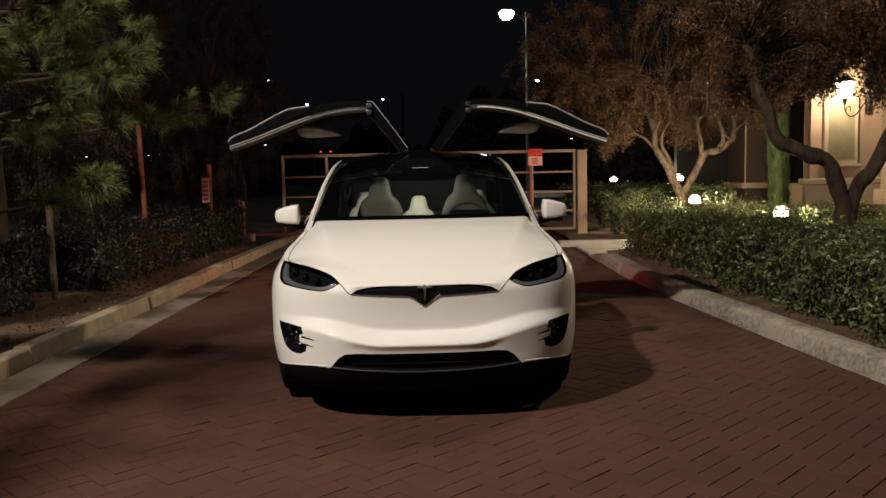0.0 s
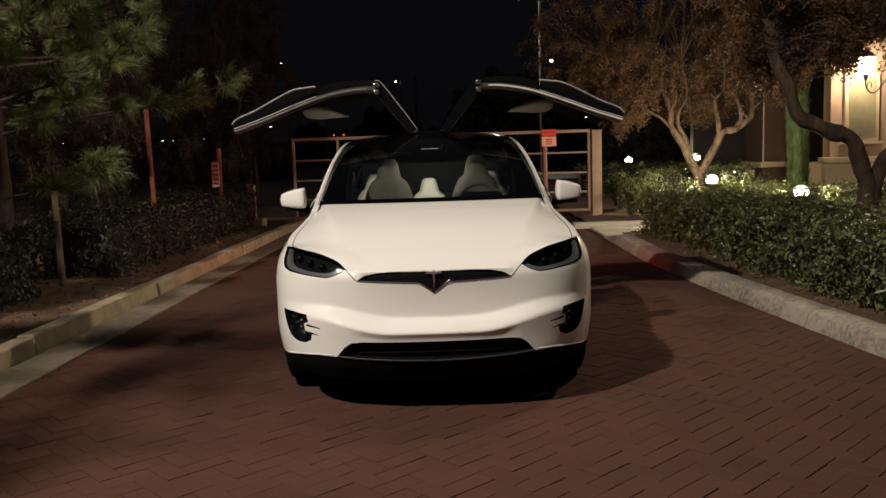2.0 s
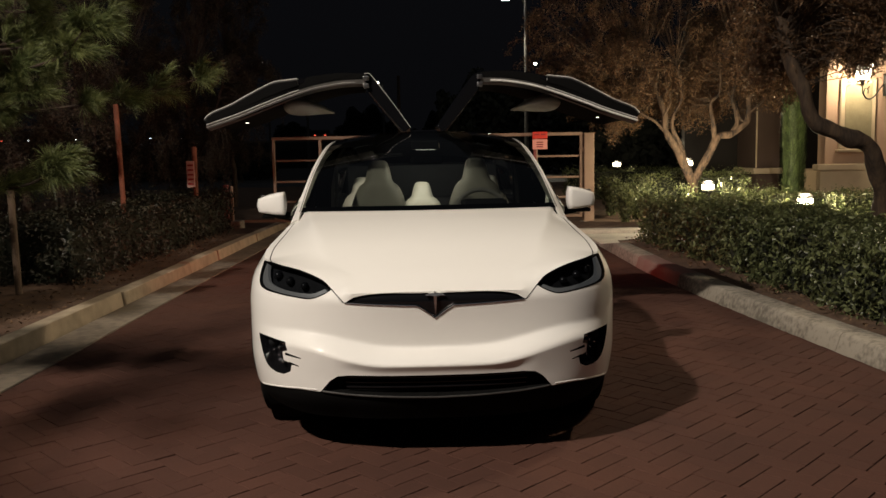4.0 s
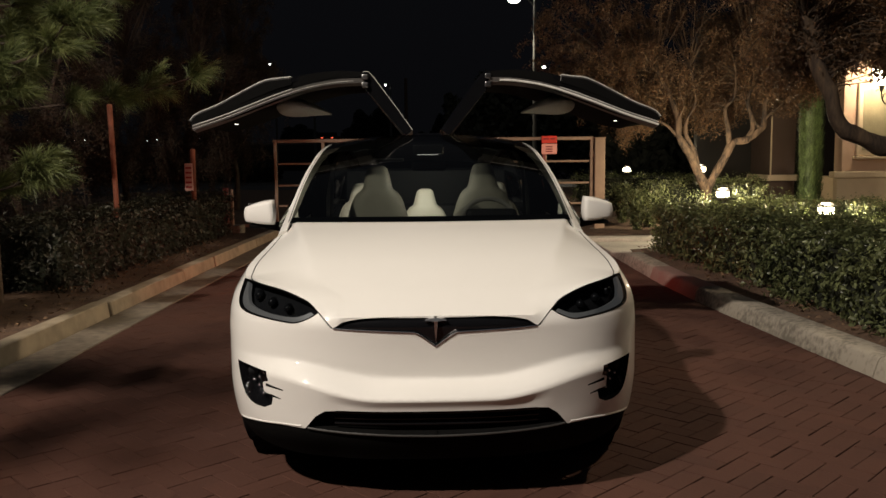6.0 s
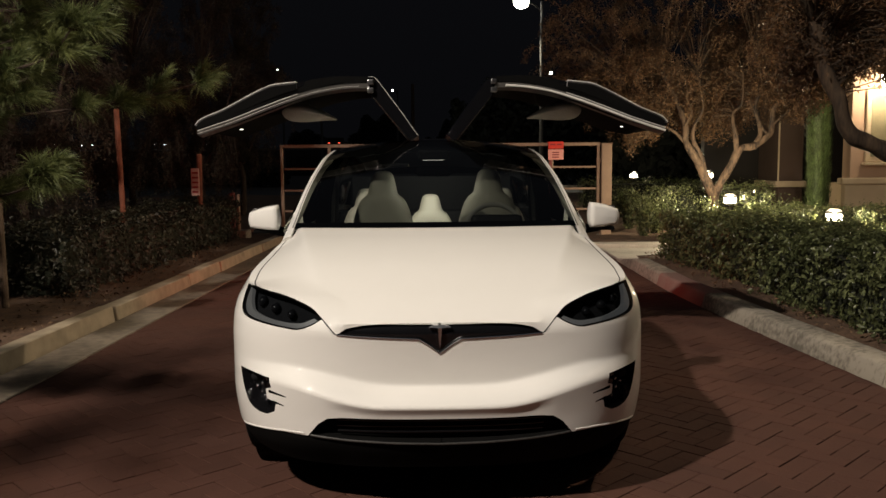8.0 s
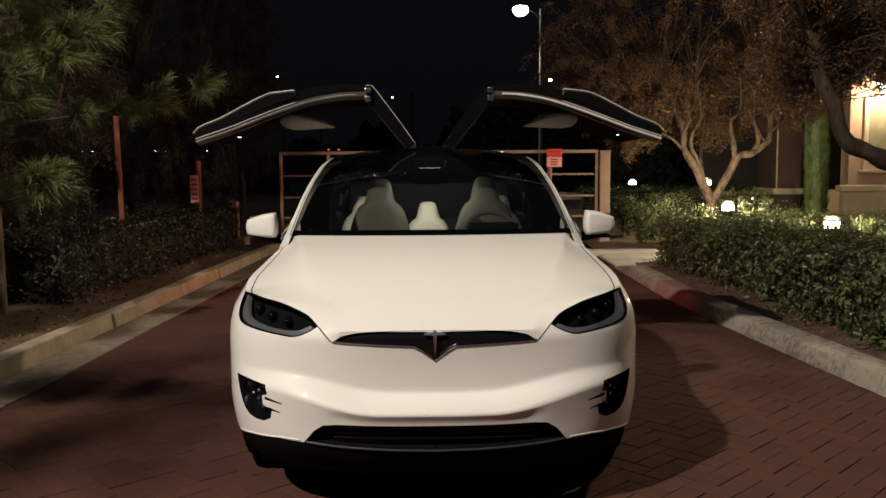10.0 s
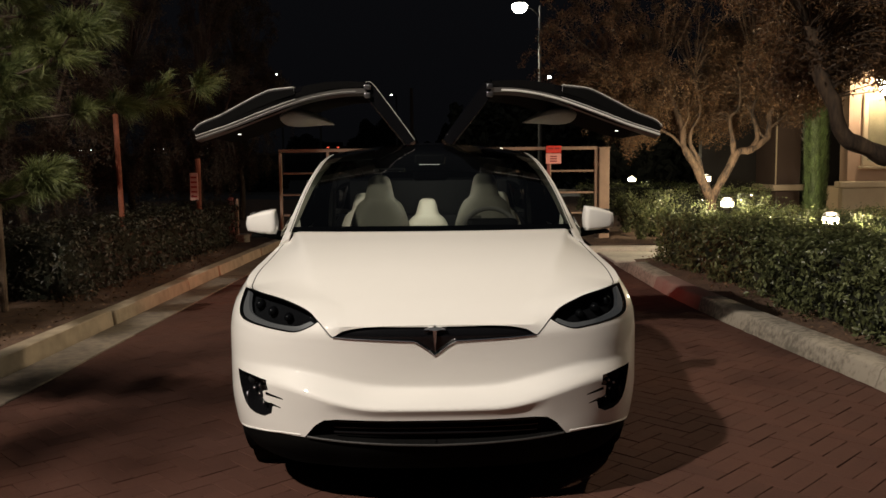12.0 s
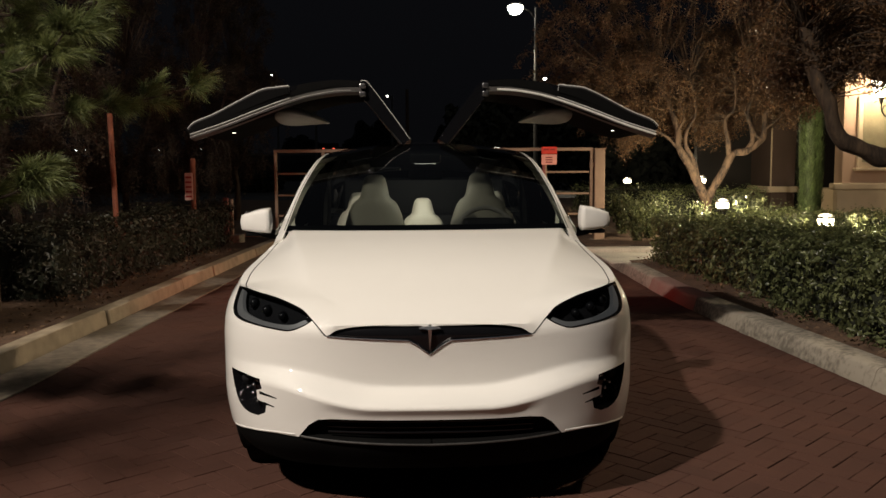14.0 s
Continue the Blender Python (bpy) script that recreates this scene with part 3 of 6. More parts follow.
def pine(at, height, branches, reach, label, lean=0.0, low=0.9, seed=1, dense=1.0, limbs=()):
    """A pine: a trunk, uneven branches that dip and rise again, and drooping brushes of long needles."""
    r = np.random.default_rng(seed)
    t = thing("pine_tree", pose(*at), label, "tree", "pines beside the road")
    bm = bmesh.new()
    grow([([(0, 0, 0), (lean * 0.3, 0, height * 0.4), (lean, 0, height)], 0.11, 0.02)], bm)
    part("trunk", bm, M["pine_bark"], t, smooth=True)
    br = bmesh.new()
    cs, ds = [], []
    for k in range(branches + len(limbs)):
        z = low + (height - low) * ((k + r.uniform(0, 1)) / branches) ** 0.95
        L = reach * (1 - 0.65 * min(1, (z - low) / (height - low)) ** 1.3) * r.uniform(0.45, 1.15)
        a = 2.4 * k + r.uniform(-0.5, 0.5)
        d = Vector((math.cos(a), math.sin(a), 0))
        up = r.uniform(-0.05, 0.35)
        if k >= branches:
            end = Vector(limbs[k - branches]) - Vector(at)
            d = Vector((end.x, end.y, 0))
            L = d.length
            d /= L
            up = 0.15
            z = end.z - L * up
        z0 = Vector((lean * z / height, 0, z))
        line = smooth_path([z0, z0 + d * L * 0.4 + Vector((0, 0, L * up * 0.3)), z0 + d * L * 0.75 + Vector((r.uniform(-0.1, 0.1), r.uniform(-0.1, 0.1), L * up * 0.7)), z0 + d * L + Vector((0, 0, L * up + 0.08))], 4)
        tube(br, line, [0.020 - 0.014 * i / len(line) for i in range(len(line))], 5, False)
        side = d.cross(Vector((0, 0, 1)))
        for i in (5, 7, 9, len(line) - 1):
            if i < len(line) - 1 and r.uniform() < 0.3:
                continue
            hub = line[min(i, len(line) - 1)]
            for k_ in range(6 if k < branches else 9):
                # one brush: needles along the last stretch of a short twig
                way = (d * r.uniform(0.2, 1.0) + side * r.normal() * 0.65 + Vector((0, 0, r.uniform(-0.15, 0.75)))).normalized()
                q = hub + way * r.uniform(0.10, 0.34)
                tube(br, [hub, q], [0.006, 0.003], 3, False)
                for _ in range(int(125 * dense)):
                    k2 = r.uniform(0.25, 1.0)
                    cs.append(hub.lerp(q, k2))
                    ds.append(way * r.uniform(0.55, 1.2) + Vector(r.normal(size=3)) * 0.33)
    part("branch", br, M["pine_bark"], t)
    c, d = np.array(cs), np.array(ds)
    d /= np.linalg.norm(d, axis=1, keepdims=True)
    n = len(c)
    w = np.cross(d, r.normal(size=(n, 3)))
    w *= 0.0025 / (np.linalg.norm(w, axis=1, keepdims=True) + 1e-9)
    ln_ = r.uniform(0.11, 0.23, (n, 1))
    mid = c + d * ln_ * 0.55
    tip = c + d * ln_ + np.array([0, 0, -0.035]) * (ln_ / 0.2)
    v = np.stack([c - w, c + w, mid + w, mid - w, tip], 1).reshape(-1, 3)
    i = np.arange(n) * 5
    f = np.concatenate([np.stack([i, i + 1, i + 2], 1), np.stack([i, i + 2, i + 3], 1), np.stack([i + 3, i + 2, i + 4], 1)])
    fast_mesh("needles", v, f, M["pine"], t)
    return t


pine((-4.9, 9.3, 0), 6.0, 32, 1.3, "green pine with long drooping needles beside the gutter", 0.1, 2.1, 3, 1.0,
     ((-3.85, 10.6, 3.2), (-3.1, 8.2, 2.5), (-3.68, 8.7, 1.36), (-2.9, 10.7, 2.3), (-3.6, 8.7, 3.1), (-3.9, 8.8, 2.0), (-3.4, 9.0, 3.5), (-4.3, 8.0, 2.7), (-3.8, 8.4, 3.9), (-3.5, 9.6, 2.75)))
# out of view, added only to dim the left of the drive
pine((-5.0, 1.7, 0), 5.9, 26, 1.15, "unseen young pine added to shade the drive", 0.0, 3.6, 21, 0.16)
# back row, some in place of pines, kept dim by leaf colour
for x, y, k in ((-6.3, 13.6, 1.0), (-6.6, 18.6, 1.1), (-8.6, 16.0, 1.2), (-5.7, 20.4, 1.1), (-5.9, 25.0, 1.25), (-7.3, 11.6, 1.25)):
    spray_tree((x, y, 0), [
        ([(0, 0, 0), (0.05, 0, 0.8 * k), (-0.1, 0, 1.7 * k), (0.1, 0, 3.2 * k)], 0.09, 0.04),
        ([(0, 0, 1.2 * k), (0.5, -0.1, 2.0 * k), (0.8, 0, 3.0 * k)], 0.05, 0.02),
        ([(-0.05, 0, 1.4 * k), (-0.6, 0.1, 2.1 * k), (-0.9, 0, 3.1 * k)], 0.05, 0.02)],
        [(0.2, -0.2, 1.3 * k, 0.8, 0.7, 0.45), (0, 0, 2.05 * k, 1.0, 0.9, 0.65), (-0.7, 0, 2.8 * k, 0.9, 0.9, 0.8), (0.7, 0, 2.9 * k, 0.9, 0.9, 0.8), (0, 0, 3.8 * k, 1.1, 1.0, 0.9), (0.2, 0, 4.8 * k, 0.7, 0.7, 0.6)],
        44000, "leafy tree behind the hedge, shade in its dull brown colour", "shaded_leaf", "pine_bark", 0.055, 300, 0.5, "broadleaf_tree", "brown trees behind the hedge")
pine((-10.5, 14.5, 0), 7.0, 40, 2.2, "dark pine in the second row", 0.1, 1.0, 9, 0.4)
# out of view, set where its crown casts the blotches on the drive
pine((-5.4, 4.4, 0), 4.8, 20, 1.45, "unseen young pine added for dappled shade on the drive", 0.0, 2.9, 8, 0.8)

# cypress
cy = thing("cypress", pose(7.72, 19.6, 0), "narrow green column cypress beside the house", "tree")
bm = bmesh.new()
tube(bm, [(0, 0, 0), (0, 0, 1.2), (0, 0, 2.9)], [0.06, 0.05, 0.02], 8)
part("trunk", bm, M["pine_bark"], cy)
nc = 14000
hz = rng.uniform(0.15, 3.05, nc)
ra = 0.185 * np.minimum(1, (3.15 - hz) / 0.7) ** 0.6 * np.minimum(1, 0.7 + hz / 2)
an = rng.uniform(0, 2 * math.pi, nc)
rib = 0.04 * np.sin(an * 7 + hz * 1.5) + rng.normal(size=nc) * 0.025
c = np.stack([np.cos(an) * (ra + rib), np.sin(an) * (ra + rib), hz], 1)
d = np.stack([np.cos(an) * 0.3, np.sin(an) * 0.3, np.ones(nc)], 1) + rng.normal(size=(nc, 3)) * 0.2
w = np.stack([-np.sin(an), np.cos(an), np.zeros(nc)], 1) * 0.012
fast_mesh("crown", np.stack([c - w, c + w, c + d * 0.10], 1).reshape(-1, 3), np.arange(nc * 3).reshape(-1, 3), M["cypress"], cy)

# ---- stakes and small signs ----
def stake(at, top, r, material, label, lean=(0, 0)):
    s = thing("tree_stake", pose(*at), label, "stake", "tree stakes")
    bm = bmesh.new()
    turned(bm, [(r, -0.1), (r, top - 0.02), (r * 0.8, top)], 12)
    for q in bm.verts:
        q.co.x += lean[0] * q.co.z
        q.co.y += lean[1] * q.co.z
    part("post", bm, material, s, smooth=False)
    return s


stake((-4.57, 13.0, 0.08), 2.2, 0.036, M["stake"], "round wooden tree stake, tail-lamp red in its colour", (-0.02, 0))
stake((-4.46, 9.6, 0.08), 1.25, 0.035, M["stake_pale"], "weathered round wooden tree stake", (-0.01, 0))
stake((-4.32, 15.67, 0.08), 1.62, 0.045, M["stake"], "wooden stake behind the hedge, tail-lamp red in its colour", (0.01, 0))
stake((-4.35, 7.6, 0.08), 1.7, 0.04, M["stake_pale"], "weathered round wooden tree stake", (-0.03, 0))
# panel tinted pink: the red light that falls on it is painted in
M["sign_pink_lit"] = mat("pink_lit_sign", (0.62, 0.42, 0.36), 0.6, second=(0.52, 0.34, 0.29))
sg = thing("small_sign", pose(-4.36, 15.6, 0), "small vertical sign on a stake, tail-lamp pink in its colour", "sign")
part("panel", boxed((-0.07, -0.015, 1.0), (0.07, 0.0, 1.46), 0.01, 1), M["sign_pink_lit"], sg)
for k in range(5):
    part("print_line", boxed((-0.05, -0.02, 1.05 + k * 0.08), (0.05, -0.014, 1.08 + k * 0.08)), M["print"], sg)

# ---- gate ----
GY = 18.0
gate = thing("gate", pose(0, GY, 0), "tan steel tube swing gate with horizontal rails, closed", "gate")
def rail(name, a, b, r=0.03, m="gate"):
    part(name, boxed((min(a[0], b[0]) - r, -r, min(a[1], b[1]) - r), (max(a[0], b[0]) + r, r, max(a[1], b[1]) + r), 0.008, 1), M[m], gate)


rail("top_rail", (-3.38, 1.86), (2.78, 1.86), 0.032)
for z in (1.42, 1.0, 0.6):
    rail("rail", (-3.32, z), (2.72, z), 0.02)
rail("bottom_rail", (-4.1, 0.22), (2.78, 0.22), 0.028)
for x in (-3.38, -2.45, -1.3, 0.0, 1.0, 1.88, 2.78):
    rail("upright", (x, 0.25), (x, 1.83), 0.028)
gp = thing("gate_post", pose(2.94, GY + 0.05, 0), "stout square tan steel gate post", "post")
part("post", boxed((-0.1, -0.1, 0), (0.1, 0.1, 1.85), 0.012, 2), M["gate"], gp)
part("cap", boxed((-0.11, -0.11, 1.85), (0.11, 0.11, 1.875), 0.008, 1), M["gate"], gp)
part("base_plate", boxed((-0.16, -0.16, 0), (0.16, 0.16, 0.1), 0.02, 1), M["concrete"], gp)
for z in (0.5, 1.5):
    part("hinge", boxed((-0.19, -0.03, z), (-0.09, 0.03, z + 0.09), 0.01, 1), M["gate"], gp)
lp = thing("latch_post", pose(-4.27, 17.6, 0), "steel latch post on a concrete foot, tail-lamp red in its colour", "post")
part("post", boxed((-0.05, -0.05, 0), (0.05, 0.05, 0.98), 0.01, 1), M["post_red_lit"], lp)
part("bracket", boxed((0.09, -0.03, 0.2), (0.14, 0.03, 0.95), 0.01, 1), M["gate"], lp)
part("foot", boxed((-0.02, -0.2, 0), (0.3, 0.2, 0.27), 0.015, 1), M["concrete"], lp)
rs = thing("warning_sign", pose(1.95, GY - 0.06, -0.06), "red and pale rectangular warning sign on the gate", "sign")
part("panel", boxed((-0.15, -0.012, 1.62), (0.15, 0.0, 1.82), 0.01, 1), M["sign_tail_lit"], rs)
part("header", boxed((-0.15, -0.016, 1.83), (0.15, 0.0, 1.97), 0.01, 1), M["sign_red"], rs)
for a, b, z in ((-0.11, -0.01, 1.9), (0.02, 0.11, 1.9)):
    part("print_line", boxed((a, -0.02, z), (b, -0.014, z + 0.025)), M["print"], rs)
for k in range(3):
    part("print_line", boxed((-0.07, -0.017, 1.66 + k * 0.045), (0.06, -0.011, 1.68 + k * 0.045)), M["print"], rs)
part("post", boxed((-0.13, 0.0, 0.06), (-0.07, 0.05, 1.9), 0.01, 1), M["post_red_lit"], rs)

# ---- path lamps ----
def path_lamp(x, y, top, power, s=1.0):
    b = thing("path_lamp", pose(x, y, 0.08), "dark bollard path lamp with a glowing round head", "lamp", "path lamps")
    bm = bmesh.new()
    part("post", turned(bm, [(0.075 * s, 0), (0.075 * s, top - 0.30)], 16), M["dark_metal"], b, smooth=False)
    part("head", turned(bmesh.new(), [(0.10 * s, top - 0.225), (0.122 * s, top - 0.215), (0.122 * s, top - 0.135), (0.10 * s, top - 0.125)], 20), M["lamp_path"], b, "glowing frosted glass head")
    part("collar", turned(bmesh.new(), [(0.10 * s, top - 0.3), (0.118 * s, top - 0.27), (0.09 * s, top - 0.228)], 20), M["dark_metal"], b)
    part("cap", turned(bmesh.new(), [(0.132 * s, top - 0.122), (0.136 * s, top - 0.10), (0.08 * s, top - 0.06)], 20), M["dark_metal"], b)
    lamp("path_light", "POINT", pose(x, y - 0.0, 0.08 + top + 0.06), power, (1, 0.84, 0.55), 0.08)


path_lamp(5.14, 17.35, 0.87, 300, 0.92)
path_lamp(5.455, 13.7, 0.785, 250, 0.9)
path_lamp(5.82, 29.0, 1.15, 80, 1.0)
path_lamp(5.9, 21.3, 1.27, 30, 0.95)

# ---- house ----
house = thing("house", pose(0, 0, 0), "tan stucco house front with a lit wall lantern", "house")
part("wall", boxed((9.15, 21.2, 0), (17, 21.6, 5.2)), M["stucco"], house, "tan stucco wall")
part("recess_wall", boxed((6.6, 24.0, 0), (11.3, 24.3, 5.2)), M["recess_shade"], house, "recess wall coloured near black for its shade")
part("pier", boxed((8.03, 22.6, 0), (8.65, 24.0, 4.6), 0.02, 1), M["stucco_shaded"], house, "stucco pier, shade in its brown colour")
part("side_wall", boxed((11.0, 21.6, 0), (11.3, 24.0, 5.2)), M["recess_shade"], house)
part("wainscot", boxed((8.95, 21.0, 0), (17, 21.2, 0.95), 0.02, 1), M["trim"], house)
part("wainscot_cap", boxed((8.85, 20.93, 0.95), (17, 21.2, 1.1), 0.03, 2), M["trim"], house)
part("pier_cap", boxed((7.93, 22.5, 0.85), (8.75, 24.0, 1.0), 0.03, 2), M["trim"], house)
# thin pale strip that draws the highlight on the pier's corner
part("corner_highlight", boxed((8.015, 22.585, 1.0), (8.05, 22.62, 4.5), 0.008, 1), M["trim"], house, "pale strip drawn for the corner's highlight")
part("low_wall", boxed((8.72, 21.62, 0), (9.4, 22.1, 0.98), 0.02, 1), M["trim"], house)
win = part("window", boxed((9.45, 21.12, 1.45), (10.3, 21.2, 3.1), 0.02, 1), M["trim"], house, "cream framed window")
part("pane", boxed((9.56, 21.105, 1.58), (10.19, 21.118, 2.98)), M["window_lit"], win, "dim yellow window blind")
part("sill", boxed((9.38, 21.02, 1.38), (10.37, 21.2, 1.45), 0.015, 1), M["trim"], win)
part("eave", boxed((8.6, 20.4, 5.2), (17.4, 24.8, 5.45), 0.03, 1), M["trim"], house)
part("roof", boxed((8.4, 20.2, 5.45), (17.6, 25, 5.6), 0.05, 1), M["roof_tile"], house)
# wing of the house along the bed, with its row of lanterns
wing = thing("house_wing", pose(0, 0, 0), "tan stucco wing of the house beyond the hedge", "house")
part("wall", boxed((8.75, 9, 0), (9.2, 17.0, 5.2)), M["stucco"], wing)
part("wainscot", boxed((8.63, 9, 0), (8.748, 17.05, 0.95), 0.02, 1), M["stucco"], wing)
part("eave", boxed((8.4, 8.7, 5.2), (12, 17.4, 5.45), 0.03, 1), M["trim"], wing)


def wall_lantern(x, y, z, power):
    ln = thing("wall_lantern", pose(x, y, z, 0, 0, 35), "ornate wall lantern with glowing glass on a scroll bracket", "lamp", "wall lanterns")
    gl_ = part("glass", turned(bmesh.new(), [(0.13, 0.05), (0.22, 0.40), (0.21, 0.42)], 6), M["lantern"], ln, "glowing six-sided glass")
    gl_.visible_shadow = False
    part("cap", turned(bmesh.new(), [(0.25, 0.425), (0.22, 0.46), (0.1, 0.56), (0.03, 0.64)], 6), M["dark_metal"], ln)
    part("base", turned(bmesh.new(), [(0.03, -0.1), (0.05, -0.02), (0.075, 0.045)], 6), M["dark_metal"], ln)
    bm = bmesh.new()
    tube(bm, smooth_path([(0, 0, -0.08), (0.03, 0, -0.25), (0.22, 0, -0.38), (0.5, 0, -0.34), (0.8, 0, -0.12), (1.0, 0, 0.0)], 6), 0.016, 8)
    tube(bm, smooth_path([(0.05, 0, -0.28), (0.12, 0, -0.15), (0.24, 0, -0.16), (0.26, 0, -0.26)], 6), 0.012, 8)
    part("bracket", bm, M["dark_metal"], ln)
    part("back_plate", boxed((0.97, -0.08, -0.3), (1.018, 0.08, 0.2), 0.01, 1), M["dark_metal"], ln)
    for k in range(6):
        a = math.pi / 3 * k
        part("glazing_bar", tube(bmesh.new(), [(0.125 * math.cos(a), 0.125 * math.sin(a), 0.05), (0.225 * math.cos(a), 0.225 * math.sin(a), 0.41)], 0.007, 6), M["dark_metal"], ln)
    lamp("lantern_light", "POINT", pose(x, y, z + 0.22), power, (1, 0.78, 0.53), 0.07)


wall_lantern(9.70, 20.62, 2.98, 115)

# ---- street lamps ----
def street_lamp(x, y, h, arm, s, glowing, label, head=0.5):
    t = thing("street_lamp", pose(x, y, 0), label, "street lamp", "street lamps")
    part("pole", turned(bmesh.new(), [(0.11 * s, 0), (0.10 * s, 0.6), (0.065 * s, h - 0.2), (0.05 * s, h)], 12), M["grey_metal"], t)
    bm = bmesh.new()
    tube(bm, smooth_path([(0, 0, h - 0.6), (arm * 0.4, 0, h - 0.15), (arm, 0, h)], 5), 0.04 * s, 8)
    part("arm", bm, M["dark_metal"], t)
    part("head", boxed((arm - head * 0.3, -0.12 * s, h + head * 0.12), (arm + head * 0.3, 0.12 * s, h + head * 0.12 + 0.1), 0.03, 2), M["grey_metal"], t)
    # lens drawn oversize: the lamp's glare is put into its shape
    part("lens", turned(bmesh.new(), [(0.02, -head * 0.42), (head * 0.25, -head * 0.38), (head * 0.42, -head * 0.22), (head * 0.5, 0.02), (head * 0.42, head * 0.14)], 16, at=(arm, 0, h - 0.02)), glowing, t, "glowing white lens, oversize for its glare")
    return t


street_lamp(4.72, 47, 9.92, -1.08, 1.2, M["lamp_white"], "tall grey street lamp, lit, beyond the gate", 0.85)
lamp("street_light_beam", "SPOT", look((3.64, 47, 9.35), (3.64, 47.01, 0)), 3500, (1.0, 0.88, 0.66), 0.16, 72)
far_kerb = tagged(new("kerb"), "pale concrete kerb along the street beyond the gate", "kerb", kind="structure")
for k in range(5):
    part("kerb_stone", boxed((3 + k * 5, 52.05, -0.1), (7.97 + k * 5, 52.45, 0.13), 0.02, 2), M["concrete"], far_kerb)
for px_, py_, d_, hd in ((549, 181, 95, 0.30), (682, 175, 110, 0.27), (484, 138, 110, 0.25), (953, 148, 80, 0.36)):
    hz_ = 1.5 + (301 - py_) * d_ / 1500
    street_lamp((px_ - 784) / 1500 * d_ + 0.6, d_, hz_, -0.6, 1.6, M["lamp_far"], "far lit street lamp", hd)
street_lamp(-7.1, -1.5, 9.9, 0.9, 1.0, M["lamp_white"], "tall street lamp behind the drive", 0.5)
# lamp post added for the fill beam, out of view
street_lamp(8.3, 10.5, 9.5, -0.9, 1.0, M["lamp_white"], "unseen street lamp added to carry the fill beam", 0.5)

pole = thing("utility_pole", pose(-2.7, 60, 0), "tall dark wooden utility pole in the distance", "pole")
part("pole", turned(bmesh.new(), [(0.15, 0), (0.13, 3.0), (0.10, 6.9)], 12), M["pine_bark"], pole)

# ---- distance ----
def tree_mass(x0, x1, y, h, seed, name="far_trees"):
    """A far belt of trees: many clumps of leaves with an uneven top."""
    r = np.random.default_rng(seed)
    n = int((x1 - x0) * 800)
    x = r.uniform(x0, x1, n)
    top = np.array([h * (0.55 + 0.45 * noise.noise((q * 0.13, seed * 7.1, 0)) + 0.22 * noise.noise((q * 0.6, seed * 3.0, 1))) for q in x])
    z = np.maximum(0, top) * r.uniform(0, 1, n) ** 0.7
    c = np.stack([x, y + r.uniform(-2, 2, n), z + 0.1], 1)
    v, f = leaves(c, r.normal(size=(n, 3)), 0.5, 0.6, r)
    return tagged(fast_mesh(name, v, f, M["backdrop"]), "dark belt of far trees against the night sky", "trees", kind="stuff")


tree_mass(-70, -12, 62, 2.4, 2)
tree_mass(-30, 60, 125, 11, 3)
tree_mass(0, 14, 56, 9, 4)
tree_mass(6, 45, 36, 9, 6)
bm = boxed((-140, 118, -0.5), (10, 128, 3.75), 1.2, 2)
tagged(mesh_ob("embankment", bm, M["earth"]), "dark raised road embankment in the distance", "embankment", kind="structure")


def far_car(x, red):
    c = thing("car", pose(x, 119.2, 3.75), "far car on the raised road, only its lights seen", "car", "traffic")
    bm = bmesh.new()
    for a, b, z0, z1 in ((-2.2, 2.2, 0.3, 0.85), (-1.3, 1.2, 0.85, 1.4)):
        box(bm, (a, 0, z0), (b, 1.7, z1), 0.15, 2)
    part("body", bm, M["dark_metal"], c, smooth=True)
    for s in (-1.6, 1.6):
        part("wheel", turned(bmesh.new(), [(0.3, -0.02), (0.32, 0.1), (0.3, 0.2)], 14, "y", (s, 0, 0.32)), M["dark_metal"], c)
    for s in (-0.35, 0.35):
        part("tail_light" if red else "headlight", boxed((s * 2 - 0.15, -0.06, 0.58), (s * 2 + 0.15, 0.0, 0.70), 0.03, 1), M["car_red_lamp" if red else "car_white_lamp"], c)


for x, red in ((-66.5, 0), (-61, 1), (-55.8, 0), (-50.6, 0), (-40.4, 0), (-34.6, 0), (-16.3, 1)):
    far_car(x, red)

# ---- the white car: body surface ----
# u runs round the plan outline from the nose's centre: 0..1 the front corner, then 1 per metre along the side, then the rear corner
CW, FD, RD, SIDE, POW = 1.0, 0.85, 1.0, 3.2, 2.6


def ease(x, xs, ys):
    """A monotone smooth curve through a few points."""
    xs, ys = np.asarray(xs, float), np.asarray(ys, float)
    h, d = np.diff(xs), np.diff(ys) / np.diff(xs)
    m = np.concatenate([[d[0]], np.where(d[:-1] * d[1:] > 0, 2 * d[:-1] * d[1:] / (d[:-1] + d[1:] + 1e-12), 0), [d[-1]]])
    x = np.asarray(x, float)
    k = np.clip(np.searchsorted(xs, x) - 1, 0, len(xs) - 2)
    t = np.clip((x - xs[k]) / h[k], -0.6, 1.6)
    out = ys[k] * (2 * t ** 3 - 3 * t * t + 1) + h[k] * m[k] * (t ** 3 - 2 * t * t + t) + ys[k + 1] * (3 * t * t - 2 * t ** 3) + h[k] * m[k + 1] * (t ** 3 - t * t)
    out = np.where(t < 0, ys[k] + m[k] * (x - xs[k]), out)
    return np.where(t > 1, ys[k + 1] + m[k + 1] * (x - xs[k + 1]), out)


_th = np.linspace(0, math.pi / 2, 4001)
_cx, _cy = CW * np.sin(_th) ** (2 / POW), 1 - np.cos(_th) ** (2 / POW)


def _corner(depth):
    y = depth * _cy
    s = np.concatenate([[0], np.cumsum(np.hypot(np.diff(_cx), np.diff(y)))])
    return s / s[-1], y


_fs, _fy = _corner(FD)
